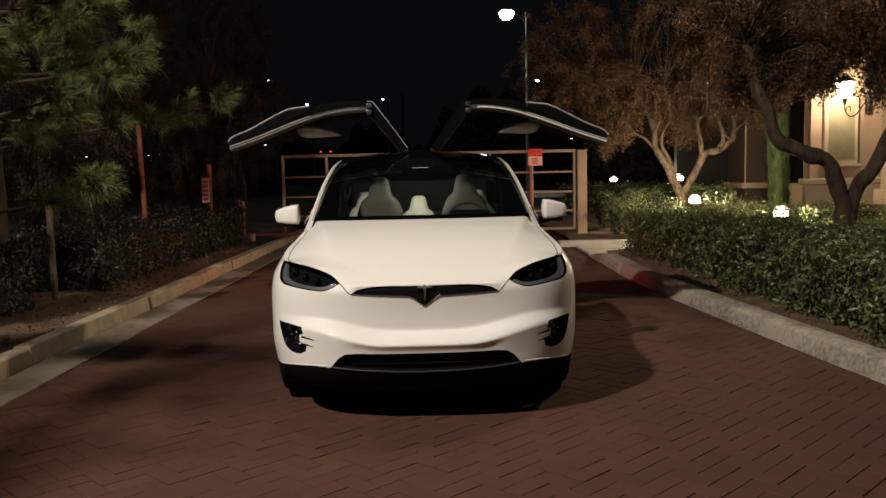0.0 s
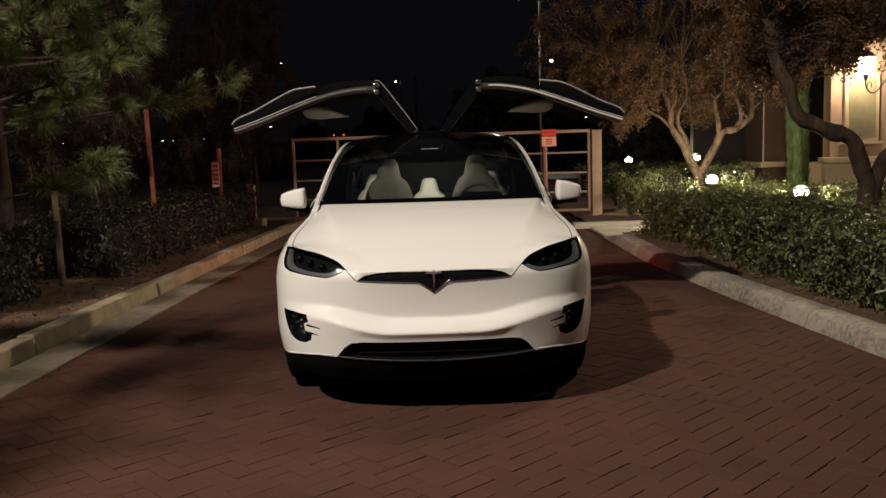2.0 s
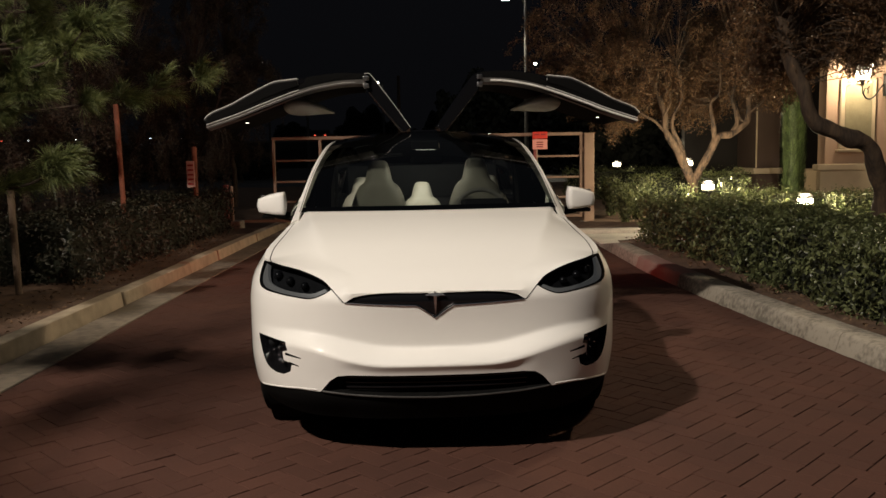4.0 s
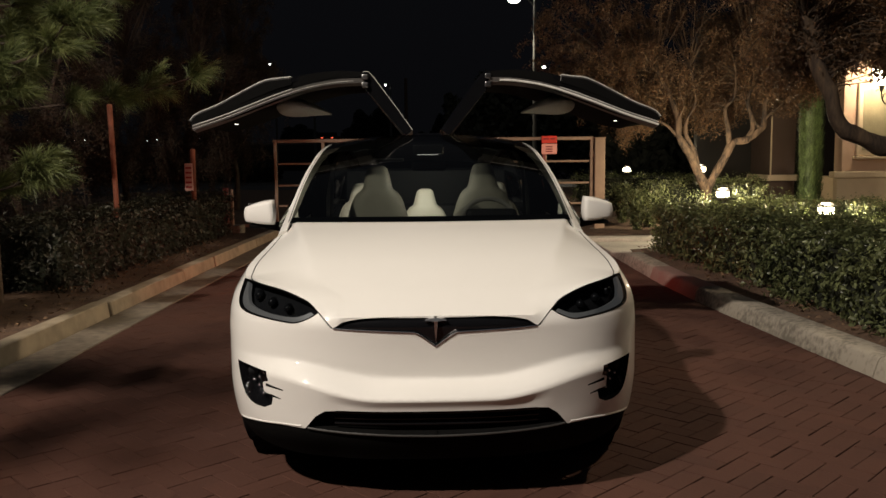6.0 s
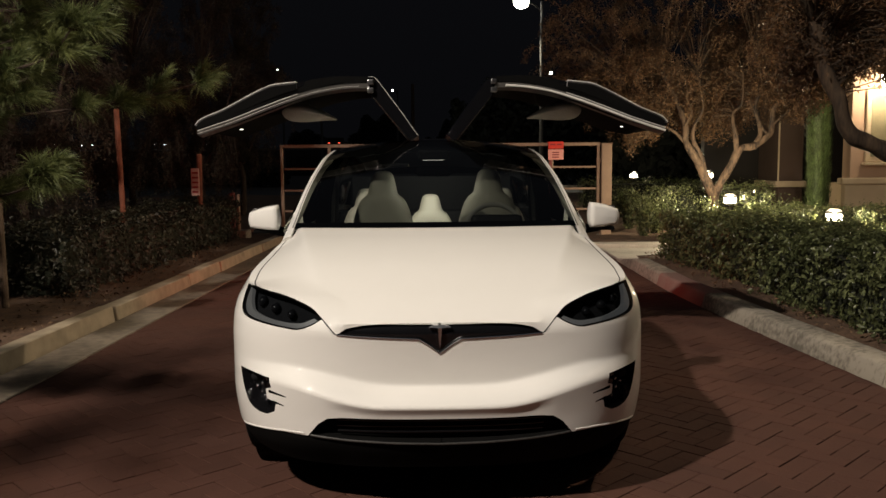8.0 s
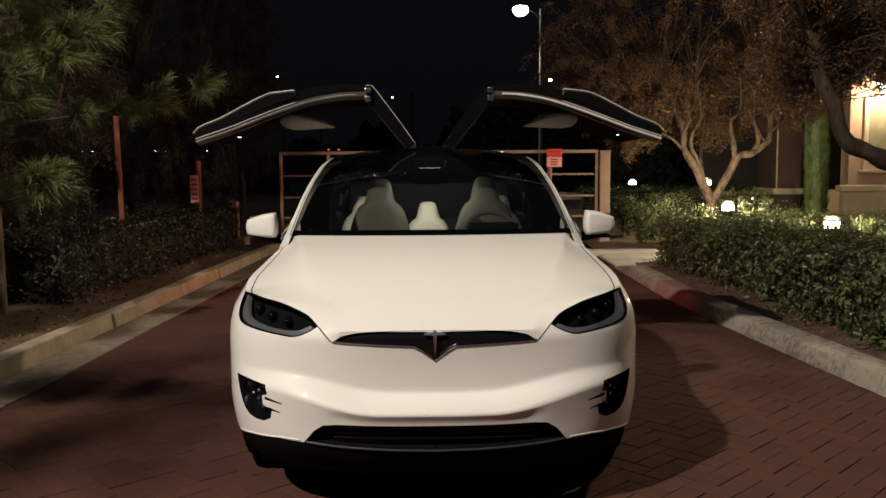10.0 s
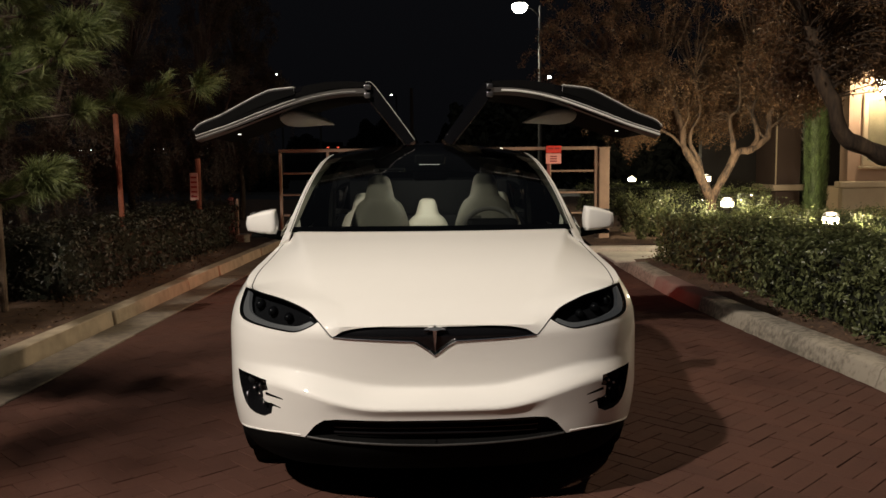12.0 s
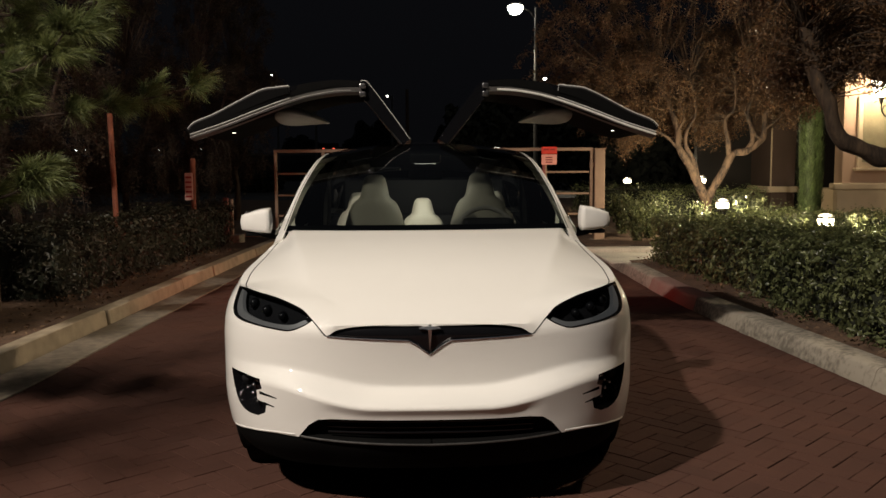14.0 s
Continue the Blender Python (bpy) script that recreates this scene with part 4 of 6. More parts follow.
_rs, _ry = _corner(RD)


def outline(u):
    u = np.asarray(u, float)
    x = np.where(u < 1, np.interp(u, _fs, _cx), np.where(u > 1 + SIDE, np.interp(2 + SIDE - u, _rs, _cx), CW))
    y = np.where(u < 1, np.interp(u, _fs, _fy), np.where(u > 1 + SIDE, FD + SIDE + RD - np.interp(2 + SIDE - u, _rs, _ry), FD + (u - 1)))
    return x, y


def inset(u, z):
    e = 0.012
    x0, y0 = outline(np.maximum(u - e, 0))
    x1, y1 = outline(np.minimum(u + e, 2 + SIDE))
    tx, ty = x1 - x0, y1 - y0
    ln = np.hypot(tx, ty) + 1e-12
    nx, ny = ty / ln, -tx / ln
    # the nose: a ledge over an undercut lip in the middle, a rounded chin towards the corners
    ku, kl = np.clip((u - 0.06) / 0.42, 0, 1), np.clip((u - 0.25) / 0.09, 0, 1)
    ku, kl = ku * ku * (3 - 2 * ku), kl * kl * (3 - 2 * kl)
    z = np.asarray(z, float)
    # the lower crease climbs from the middle towards the fog lamps
    kc = np.clip((u - 0.16) / 0.34, 0, 1)
    crease = 0.495 + 0.078 * kc * kc * (3 - 2 * kc)
    zz = np.where(z < crease, 0.33 + (z - 0.33) * 0.165 / (crease - 0.33), 0.495 + (z - crease) * 0.295 / (0.79 - crease))
    z = np.where((z > 0.33) & (z < 0.79), zz, z)
    low_mid = ease(z, (0.2, 0.33, 0.455, 0.495), (0.12, 0.046, 0.022, 0.0))
    low_out = ease(z, (0.2, 0.33, 0.41, 0.495), (0.13, 0.042, 0.026, 0.0))
    brow = 0.570 + 0.040 * ku
    zq = np.where(z < brow, 0.495 + (z - 0.495) * 0.093 / (brow - 0.495), 0.588 + (z - brow) * 0.202 / (0.79 - brow))
    zq = np.where(z > 0.79, z, zq)
    high = ease(zq, (0.495, 0.506, 0.525, 0.55, 0.57, 0.582, 0.594, 0.63, 0.70, 0.75, 0.79, 0.86, 0.95), (0.0, 0.003, 0.023, 0.064, 0.096, 0.110, 0.113, 0.109, 0.100, 0.092, 0.086, 0.120, 0.205))
    base = 0.086 * np.clip((z - 0.495) / 0.295, 0, 1)
    high = np.where(z > 0.79, high, base + (high - base) * (1 - 0.35 * ku))
    front = np.where(z > 0.495, high, low_mid * (1 - kl) + low_out * kl)
    side = ease(z, (0.2, 0.3, 0.45, 0.70, 0.80, 0.87, 0.95, 1.05, 1.14), (0.09, 0.03, 0.0, 0.0, 0.005, 0.020, 0.062, 0.132, 0.195))
    rear = ease(z, (0.2, 0.35, 0.6, 0.75, 0.9, 1.14), (0.14, 0.03, 0.0, 0.02, 0.05, 0.12))
    fr = np.clip(ny * ny, 0, 1) ** 2.0
    end = np.where(ny < 0, front, rear)
    return fr * end + (1 - fr) * side, nx, ny


def skin(u, z):
    """The body's surface at outline place u and height z, on the right side."""
    u, z = np.broadcast_arrays(np.asarray(u, float), np.asarray(z, float))
    x, y = outline(u)
    i, nx, ny = inset(u, z)
    return np.stack([np.maximum(x - nx * i, 0), y - ny * i, z], -1)


def top_edge(u):
    """Height of the hood's edge, the headlight's top and the belt line."""
    x, y = outline(u)
    a = ease(u, (0, 0.095, 0.208, 0.273, 0.306, 0.356, 0.393, 0.445, 0.525, 0.647, 0.74, 0.76), (0.84, 0.839, 0.832, 0.816, 0.79, 0.855, 0.891, 0.917, 0.944, 0.964, 0.968, 0.97))
    b = ease(y, (0.45, 0.6, 0.85, 1.25, 1.7, 4.0, 5.0), (0.965, 0.99, 1.03, 1.10, 1.12, 1.15, 1.12))
    return np.where(u < 0.75, a, b)


CAR = pose(-0.118, 4.85, 0, 0, 0, 1.8)
car = thing("car", CAR, "white electric crossover car with both rear wing doors raised", "car")
M["car_paint"] = mat("pearl_white_paint", (0.80, 0.785, 0.75), 0.5, second=(0.79, 0.775, 0.74), scale=1.0, fine=8, coat=0.8, spec=0.25)
M["gloss_black"] = mat("gloss_black_trim", (0.006, 0.006, 0.007), 0.12, second=(0.005, 0.005, 0.006))
M["matt_black"] = mat("black_plastic", (0.0065, 0.0065, 0.0065), 0.75, second=(0.005, 0.005, 0.005), bump=0.1, bump_scale=300, spec=0.03)
M["rubber"] = mat("tyre_rubber", (0.012, 0.012, 0.012), 0.9, spec=0.08, bump=0.2, bump_scale=150)
M["chrome"] = mat("chrome", (0.80, 0.80, 0.81), 0.22, 1.0, second=(0.7, 0.7, 0.71))
M["alloy"] = mat("grey_alloy", (0.25, 0.25, 0.26), 0.3, 1.0)
M["windscreen"] = glass("windscreen_glass", (0.285, 0.30, 0.285))
M["side_glass"] = glass("tinted_side_glass", (0.02, 0.022, 0.023))
M["lens"] = glass("clear_lamp_lens", (0.60, 0.62, 0.64), 0.0, 1.12)
M["drl"] = mat("frosted_glow_guide", (0.15, 0.147, 0.14), 0.45, second=(0.125, 0.122, 0.117))
# faint glow added to the unlit guides so the darker side shows
M["drl"].node_tree.nodes["Principled BSDF"].inputs["Emission Color"].default_value = (1, 0.97, 0.92, 1)
M["drl"].node_tree.nodes["Principled BSDF"].inputs["Emission Strength"].default_value = 0.05
M["lamp_bowl"] = mat("dark_lamp_bowl", (0.016, 0.0165, 0.018), 0.85, spec=0.04)
M["lamp_lens"] = mat("dark_projector", (0.01, 0.0105, 0.012), 0.25, spec=0.2)
M["leather"] = mat("cream_seat_leather", (0.66, 0.63, 0.53), 0.5, second=(0.60, 0.57, 0.47), bump=0.15, bump_scale=200)
M["cabin"] = mat("black_cabin_trim", (0.018, 0.018, 0.02), 0.55, second=(0.012, 0.012, 0.014), bump=0.1)
M["grey_trim"] = mat("grey_door_fabric", (0.58, 0.56, 0.52), 0.7, second=(0.52, 0.50, 0.465), bump=0.15)
M["tail_red"] = glow("red_tail_lens", (0.8, 0.03, 0.02), 2)
# glow shared by the added cabin fill lenses and the door marker
M["fill_and_marker"] = glow("fill_and_marker_lens", (1.0, 0.95, 0.82), 2)
M["jamb"] = mat("satin_white_jamb", (0.72, 0.70, 0.66), 0.4, second=(0.68, 0.66, 0.62))
M["edge_grey"] = mat("grey_panel_edge", (0.05, 0.048, 0.046), 0.3, second=(0.04, 0.0385, 0.037), spec=0.6)
M["jamb_grey"] = mat("satin_grey_jamb", (0.15, 0.143, 0.136), 0.28, second=(0.12, 0.115, 0.11), spec=0.6)
M["seam"] = mat("panel_gap", (0.01, 0.01, 0.01), 0.9)

# outlines on the body's surface, as (u, height)
def rounded(poly, corners, per=4):
    """The outline with smooth curves between its named corners."""
    n, out = len(poly), []
    marks = sorted(corners)
    for a, b in zip(marks, marks[1:] + [marks[0] + n]):
        seg = [Vector((*poly[k % n], 0)) for k in range(a, b + 1)]
        out += [(q.x, q.y) for q in (smooth_path(seg, per) if len(seg) > 2 else seg)][:-1]
    return out


HEAD = rounded([(0.740, 0.962), (0.647, 0.961), (0.525, 0.941), (0.445, 0.914), (0.393, 0.888), (0.357, 0.853), (0.385, 0.828), (0.427, 0.808), (0.480, 0.812), (0.568, 0.825), (0.640, 0.838), (0.680, 0.860), (0.712, 0.913)], (0, 5))
DRL_IN = [(0.703, 0.953), (0.657, 0.903), (0.618, 0.867), (0.517, 0.841), (0.432, 0.834), (0.384, 0.857)]
DRL_OUT = [(0.371, 0.847), (0.388, 0.832), (0.429, 0.813), (0.480, 0.817), (0.568, 0.830), (0.638, 0.844), (0.673, 0.864), (0.704, 0.913), (0.726, 0.957)]
DRL = rounded(DRL_IN + DRL_OUT, (0, 5, 6, 14))
GRILLE = [(-0.1, 0.839)] + rounded([(0.0, 0.839), (0.095, 0.838), (0.208, 0.831), (0.273, 0.815), (0.305, 0.788), (0.238, 0.781), (0.058, 0.77), (0.037, 0.75), (0.0, 0.706)], (0, 4, 6, 8), 3)[:-1] + [(0.0, 0.706), (-0.1, 0.70)]
FOG = [(0.672, 0.606), (0.59, 0.602), (0.512, 0.592), (0.503, 0.550), (0.527, 0.541), (0.525, 0.498), (0.490, 0.486), (0.500, 0.443), (0.532, 0.423), (0.57, 0.425), (0.600, 0.437), (0.622, 0.458), (0.637, 0.490), (0.652, 0.53)]
SLITS = ([(0.516, 0.540), (0.46, 0.524), (0.428, 0.512), (0.46, 0.517), (0.516, 0.525)], [(0.502, 0.494), (0.46, 0.478), (0.446, 0.471), (0.502, 0.482)])
BLACK = [(-0.1, 0.446), (0.282, 0.446), (0.322, 0.440), (0.352, 0.412), (0.388, 0.354), (0.475, 0.356), (0.59, 0.344), (0.677, 0.328), (0.78, 0.318), (1.2, 0.30), (1.2, 0.1), (-0.1, 0.1)]
MOUTH = [(-0.1, 0.442), (0.278, 0.442), (0.317, 0.435), (0.345, 0.412), (0.378, 0.358), (0.263, 0.346), (0.125, 0.337), (-0.1, 0.333)]


def arch(yc, r=0.435, zc=0.37):
    """A wheel arch's outline as (u, height)."""
    ys = np.linspace(0, 5, 4001)
    us = np.interp(ys, outline(np.linspace(0, 2 + SIDE, 6000))[1], np.linspace(0, 2 + SIDE, 6000))
    a = np.linspace(-0.15 * math.pi, 1.15 * math.pi, 40)
    p = [(float(np.interp(yc + r * math.cos(k), ys, us)), zc + r * math.sin(k)) for k in a]
    return p + [(p[-1][0], 0.05), (p[0][0], 0.05)]


def in_poly(U, Z, poly):
    r = np.zeros(U.shape, bool)
    for (x0, y0), (x1, y1) in zip(poly, poly[1:] + poly[:1]):
        c = (y0 > Z) != (y1 > Z)
        r ^= c & (U < (x1 - x0) * (Z - y0) / ((y1 - y0) or 1e-9) + x0)
    return r


def nearest_on(poly, u, z):
    best = None
    for (x0, y0), (x1, y1) in zip(poly, poly[1:] + poly[:1]):
        dx, dy = x1 - x0, y1 - y0
        t = max(0, min(1, ((u - x0) * dx + (z - y0) * dy) / (dx * dx + dy * dy + 1e-12)))
        q = (x0 + t * dx, y0 + t * dy)
        d = (q[0] - u) ** 2 + (q[1] - z) ** 2
        if best is None or d < best[0]:
            best = (d, q)
    return best


def skin_out(u, z, off):
    p = skin(u, z)
    if not np.any(off):
        return p
    e = 0.004
    a = skin(np.asarray(u) + e, z) - skin(np.maximum(np.asarray(u) - e, 0), z)
    b = skin(u, np.asarray(z) + e) - skin(u, np.asarray(z) - e)
    n = np.cross(a, b)
    n = n / (np.linalg.norm(n, axis=-1, keepdims=True) + 1e-12)
    return p + n * off


def panel(u0, u1, lo, hi, nu, nz, inside=None, holes=(), off=0.0, wall=None, sides=(1, -1)):
    """A panel of the body's surface between two heights, cut to outlines, on one or both sides."""
    uu = np.linspace(u0, u1, nu + 1)
    L = np.array([lo(u) if callable(lo) else lo for u in uu], float)
    H = np.array([hi(u) if callable(hi) else hi for u in uu], float)
    tt = np.linspace(0, 1, nz + 1)
    U = np.repeat(uu[:, None], nz + 1, 1)
    Z = L[:, None] + (H - L)[:, None] * tt[None]
    cu, cz = (U[1:, 1:] + U[:-1, :-1] + U[1:, :-1] + U[:-1, 1:]) / 4, (Z[1:, 1:] + Z[:-1, :-1] + Z[1:, :-1] + Z[:-1, 1:]) / 4
    keep = np.ones(cu.shape, bool)
    polys = list(holes)
    if inside:
        keep &= in_poly(cu, cz, inside)
        polys.append(inside)
    for h in holes:
        keep &= ~in_poly(cu, cz, h)
    kept, lost = np.zeros(U.shape, bool), np.zeros(U.shape, bool)
    for di in (0, 1):
        for dj in (0, 1):
            kept[di:di + nu, dj:dj + nz] |= keep
            lost[di:di + nu, dj:dj + nz] |= ~keep
    for i, j in zip(*np.nonzero(kept & lost)):
        d, q = min((nearest_on(p, U[i, j], Z[i, j]) for p in polys), key=lambda k: k[0])
        if d < 0.05 ** 2:
            U[i, j], Z[i, j] = max(q[0], 0.0), q[1]
    P = skin_out(U, Z, off)
    Wp = skin_out(U, Z, wall) if wall is not None else None
    bm = bmesh.new()
    for s in sides:
        vs, ws = {}, {}
        def get(k, src, store):
            if k not in store:
                p = src[k]
                store[k] = bm.verts.new((p[0] * s, p[1], p[2]))
            return store[k]
        count = {}
        for i, j in zip(*np.nonzero(keep)):
            ring = [(i, j), (i + 1, j), (i + 1, j + 1), (i, j + 1)]
            if s < 0:
                ring = ring[::-1]
            bm.faces.new([get(k, P, vs) for k in ring])
            if wall is not None:
                for a, b in zip(ring, ring[1:] + ring[:1]):
                    key = (a, b) if a < b else (b, a)
                    count[key] = None if key in count else (a, b)
        for e in count.values():
            if e and not (u0 <= 0.001 and U[e[0]] < 1e-6 and U[e[1]] < 1e-6):
                a, b = e
                bm.faces.new((get(b, P, vs), get(a, P, vs), get(a, Wp, ws), get(b, Wp, ws)))
    bmesh.ops.remove_doubles(bm, verts=bm.verts[:], dist=1e-5)
    bmesh.ops.recalc_face_normals(bm, faces=bm.faces[:])
    return bm


def skin_line(bm, pts, r, s, off=0.0, n=6):
    """A thin tube along (u, height) points of the surface."""
    q = []
    for (a, b), (c, d) in zip(pts, pts[1:]):
        q += [(a + (c - a) * k / 6, b + (d - b) * k / 6) for k in range(6)]
    q.append(pts[-1])
    p = skin_out(np.array([k[0] for k in q]), np.array([k[1] for k in q]), off)
    return tube(bm, [(s * k[0], k[1], k[2]) for k in p], r, n)


F_ARCH, R_ARCH = arch(1.05), arch(4.0)
bottom = 0.2
bumper = part("front_bumper", panel(0, 0.80, 0.30, lambda u: float(top_edge(u)), 130, 100, holes=[HEAD, GRILLE, FOG, BLACK, F_ARCH, *SLITS]), M["car_paint"], car, smooth=True)
part("valance", panel(0, 0.86, lambda u: bottom + 0.09 * (max(0, u - 0.42) / 0.44) ** 1.6, 0.46, 90, 30, inside=BLACK, holes=[MOUTH], off=-0.006), M["matt_black"], bumper, "black plastic lower valance", True)
part("lower_intake", panel(0, 0.42, 0.30, 0.46, 60, 18, inside=MOUTH, off=-0.05, wall=-0.004), M["matt_black"], bumper, "black lower air intake", True)
for z in (0.375, 0.40, 0.425):
    bm = bmesh.new()
    for s in (1, -1):
        skin_line(bm, [(0.0, z), (0.15, z), (0.30, z)], 0.005, s, -0.03)
    part("intake_slat", bm, M["gloss_black"], bumper)
bm = bmesh.new()
for s in (1, -1):
    skin_line(bm, [(0.0, 0.331), (0.125, 0.335), (0.263, 0.344), (0.38, 0.357)], 0.005, s)
part("intake_lip", bm, M["edge_grey"], bumper)
for s in (1, -1):
    part("chin_lip", skin_line(bmesh.new(), [(0.40, 0.363), (0.475, 0.362), (0.59, 0.348), (0.677, 0.332), (0.70, 0.330)], 0.0045, s, -0.001, 8), M["car_paint"], bumper, "", True)
grille = part("nose_strip", panel(0, 0.33, 0.69, 0.845, 70, 40, inside=GRILLE, off=-0.014, wall=0.0), M["gloss_black"], car, "gloss black nose strip", True)
bm = bmesh.new()
for s in (1, -1):
    skin_line(bm, [(0.302, 0.788), (0.238, 0.782), (0.060, 0.771), (0.038, 0.751), (0.0, 0.708)], 0.0045, s, 0.0)
part("chrome_edge", bm, M["chrome"], grille, "chrome lower edge")
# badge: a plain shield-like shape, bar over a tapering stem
bm = bmesh.new()
yb = float(skin(0.0, 0.79)[1]) - 0.004
arc = [(-0.046, 0.822), (-0.044, 0.828), (-0.02, 0.833), (0, 0.834), (0.02, 0.833), (0.044, 0.828), (0.046, 0.822), (0.03, 0.824), (0.008, 0.820), (0.005, 0.78), (0.0, 0.728), (-0.005, 0.78), (-0.008, 0.820), (-0.03, 0.824)]
f = bm.faces.new([bm.verts.new((x, float(skin(abs(x) / 1.5, z)[1]) - 0.012, z)) for x, z in arc])
r = bmesh.ops.extrude_face_region(bm, geom=[f])
for q in r["geom"]:
    if isinstance(q, bmesh.types.BMVert):
        q.co.y += 0.02
bmesh.ops.recalc_face_normals(bm, faces=bm.faces[:])
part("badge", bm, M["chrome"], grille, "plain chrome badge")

for s in (1, -1):
    hl = part("headlight", panel(0.34, 0.76, 0.79, 0.98, 80, 48, inside=HEAD, off=-0.05, wall=-0.003, sides=(s,)), M["lamp_bowl"], car, "dark headlight, unlit, with a pale light guide", True)
    part("lens", panel(0.34, 0.76, 0.79, 0.98, 80, 48, inside=HEAD, off=-0.001, sides=(s,)), M["lens"], hl, "clear lens", True)
    part("light_guide", panel(0.355, 0.745, 0.79, 0.98, 100, 64, inside=DRL, off=-0.012, wall=-0.03, sides=(s,)), M["drl"], hl, "pale frosted light guide with a faint added glow", True)
    bm = bmesh.new()
    skin_line(bm, HEAD + HEAD[:1], 0.0032, s, -0.001)
    part("rim", bm, M["matt_black"], hl)
    for u, z, r in ((0.618, 0.918, 0.023), (0.545, 0.897, 0.021), (0.475, 0.876, 0.019)):
        c = skin_out(u, z, -0.035)
        bm = turned(bmesh.new(), [(r, 0.03), (r, -0.002), (r * 0.86, -0.012), (r * 0.5, -0.019), (r * 0.1, -0.021)], 20, "y", (s * c[0], c[1], c[2]))
        part("projector", bm, M["lamp_lens"], hl, "", True)
    fg = part("fog_lamp", panel(0.48, 0.71, 0.40, 0.62, 60, 60, inside=FOG, off=-0.055, wall=-0.002, sides=(s,)), M["gloss_black"], car, "black fog lamp pocket", True)
    for u, z, r in ((0.615, 0.565, 0.024), (0.61, 0.525, 0.009), (0.575, 0.545, 0.009), (0.58, 0.505, 0.009), (0.56, 0.47, 0.009), (0.55, 0.57, 0.009)):
        c = skin_out(u, z, -0.04)
        part("led", turned(bmesh.new(), [(r, 0.02), (r, 0), (r * 0.6, -0.008), (r * 0.15, -0.011)], 14, "y", (s * c[0], c[1], c[2])), M["chrome"] if r < 0.018 else M["lamp_bowl"], fg, "", True)
    for sl in SLITS:
        us_, zs_ = [p[0] for p in sl], [p[1] for p in sl]
        part("slit", panel(min(us_), max(us_), min(zs_) - 0.004, max(zs_) + 0.004, 30, 10, inside=sl, off=-0.018, wall=0.0, sides=(s,)), M["matt_black"], fg)
    fender = part("fender", panel(0.80, 1.60, 0.30, lambda u: float(top_edge(u)), 60, 50, holes=[F_ARCH, BLACK], sides=(s,)), M["car_paint"], car, "", True)
    bm = bmesh.new()
    skin_line(bm, F_ARCH[1:39], 0.014, s, -0.008)
    part("arch_lip", bm, M["matt_black"], fender)
    part("bumper_gap", skin_line(bmesh.new(), [(0.80, 0.80), (0.80, 0.90), (0.80, 0.965)], 0.0025, s, -0.001), M["seam"], fender)
    part("door_gap", skin_line(bmesh.new(), [(1.60, 0.32), (1.60, 0.7), (1.60, 1.10)], 0.003, s, -0.001), M["seam"], fender)
    door = part("front_door", panel(1.604, 2.598, 0.40, lambda u: float(top_edge(u)), 40, 40, sides=(s,)), M["car_paint"], car, "", True)
    bm = bmesh.new()
    c = skin(2.42, 0.88)
    box(bm, (s * c[0] - 0.012, c[1] - 0.11, 0.862), (s * c[0] + 0.012, c[1] + 0.09, 0.90), 0.008, 2)
    part("handle", bm, M["chrome"], door, "chrome handle")
    quarter = part("rear_quarter", panel(3.70, 2 + SIDE, 0.35, lambda u: float(top_edge(u)), 90, 50, holes=[R_ARCH], sides=(s,)), M["car_paint"], car, "", True)
    bm = bmesh.new()
    skin_line(bm, R_ARCH[1:39], 0.014, s, -0.008)
    part("arch_lip", bm, M["matt_black"], quarter)
    part("sill", panel(1.45, 3.85, 0.22, 0.40, 60, 8, holes=[F_ARCH, R_ARCH], off=-0.004, sides=(s,)), M["matt_black"], car, "", True)
    part("rear_valance", panel(4.35, 2 + SIDE, 0.22, 0.35, 40, 8, off=-0.006, sides=(s,)), M["matt_black"], car, "", True)
    part("cargo_trim", panel(3.70, 2 + SIDE, 0.40, lambda u: float(top_edge(u)), 40, 10, off=-0.06, sides=(s,)), M["cabin"], car, "", True)
    part("tail_light", panel(4.45, 4.95, 0.82, 0.96, 24, 10, off=0.008, wall=0.002, sides=(s,)), M["tail_red"], car, "lit red tail lamp", True)
tail = lamp("tail_lamp_light", "AREA", CAR @ look((0, 5.12, 0.9), (0, 8, 0.95)), 38, (1, 0.08, 0.045), 0.9)

# ---- hood ----
u_top = np.concatenate([np.linspace(0.004, 0.36, 34), np.linspace(0.37, 0.80, 30), np.linspace(0.82, 1.42, 28)])
cols = np.linspace(-1, 1, 101)


def hood_point(u, s, lift=0.0):
    e = skin(u, top_edge(u))
    y0 = e[1]
    hc = float(ease(y0, (0.117, 0.3, 0.6, 0.9, 1.12, 1.3), (0.838, 0.938, 1.056, 1.125, 1.158, 1.184)))
    sc = float(ease(y0, (0.117, 0.25, 0.5, 0.9, 1.2), (0.95, 0.66, 0.66, 0.78, 0.89)))
    bow = 0.11 * max(0.0, min(1.0, (y0 - 0.3) / 0.9)) ** 1.5
    over = (abs(s) - sc) / (1 - sc)
    over = 0.016 * math.log(1 + math.exp(min(60, over / 0.016)))
    full = 1.0
    z = e[2] + (hc - e[2]) * (1 - 0.08 * s * s - 0.92 * (over / full) ** 0.68)
    return Vector((e[0] * s, y0 - bow * (1 - s * s), z + lift))


bm = bmesh.new()
grid = [[bm.verts.new(hood_point(u, s)) for s in cols] for u in u_top]
for a, b in zip(grid, grid[1:]):
    for k in range(len(cols) - 1):
        bm.faces.new((a[k], a[k + 1], b[k + 1], b[k]))
bmesh.ops.recalc_face_normals(bm, faces=bm.faces[:])
hood = part("hood", bm, M["car_paint"], car, smooth=True)
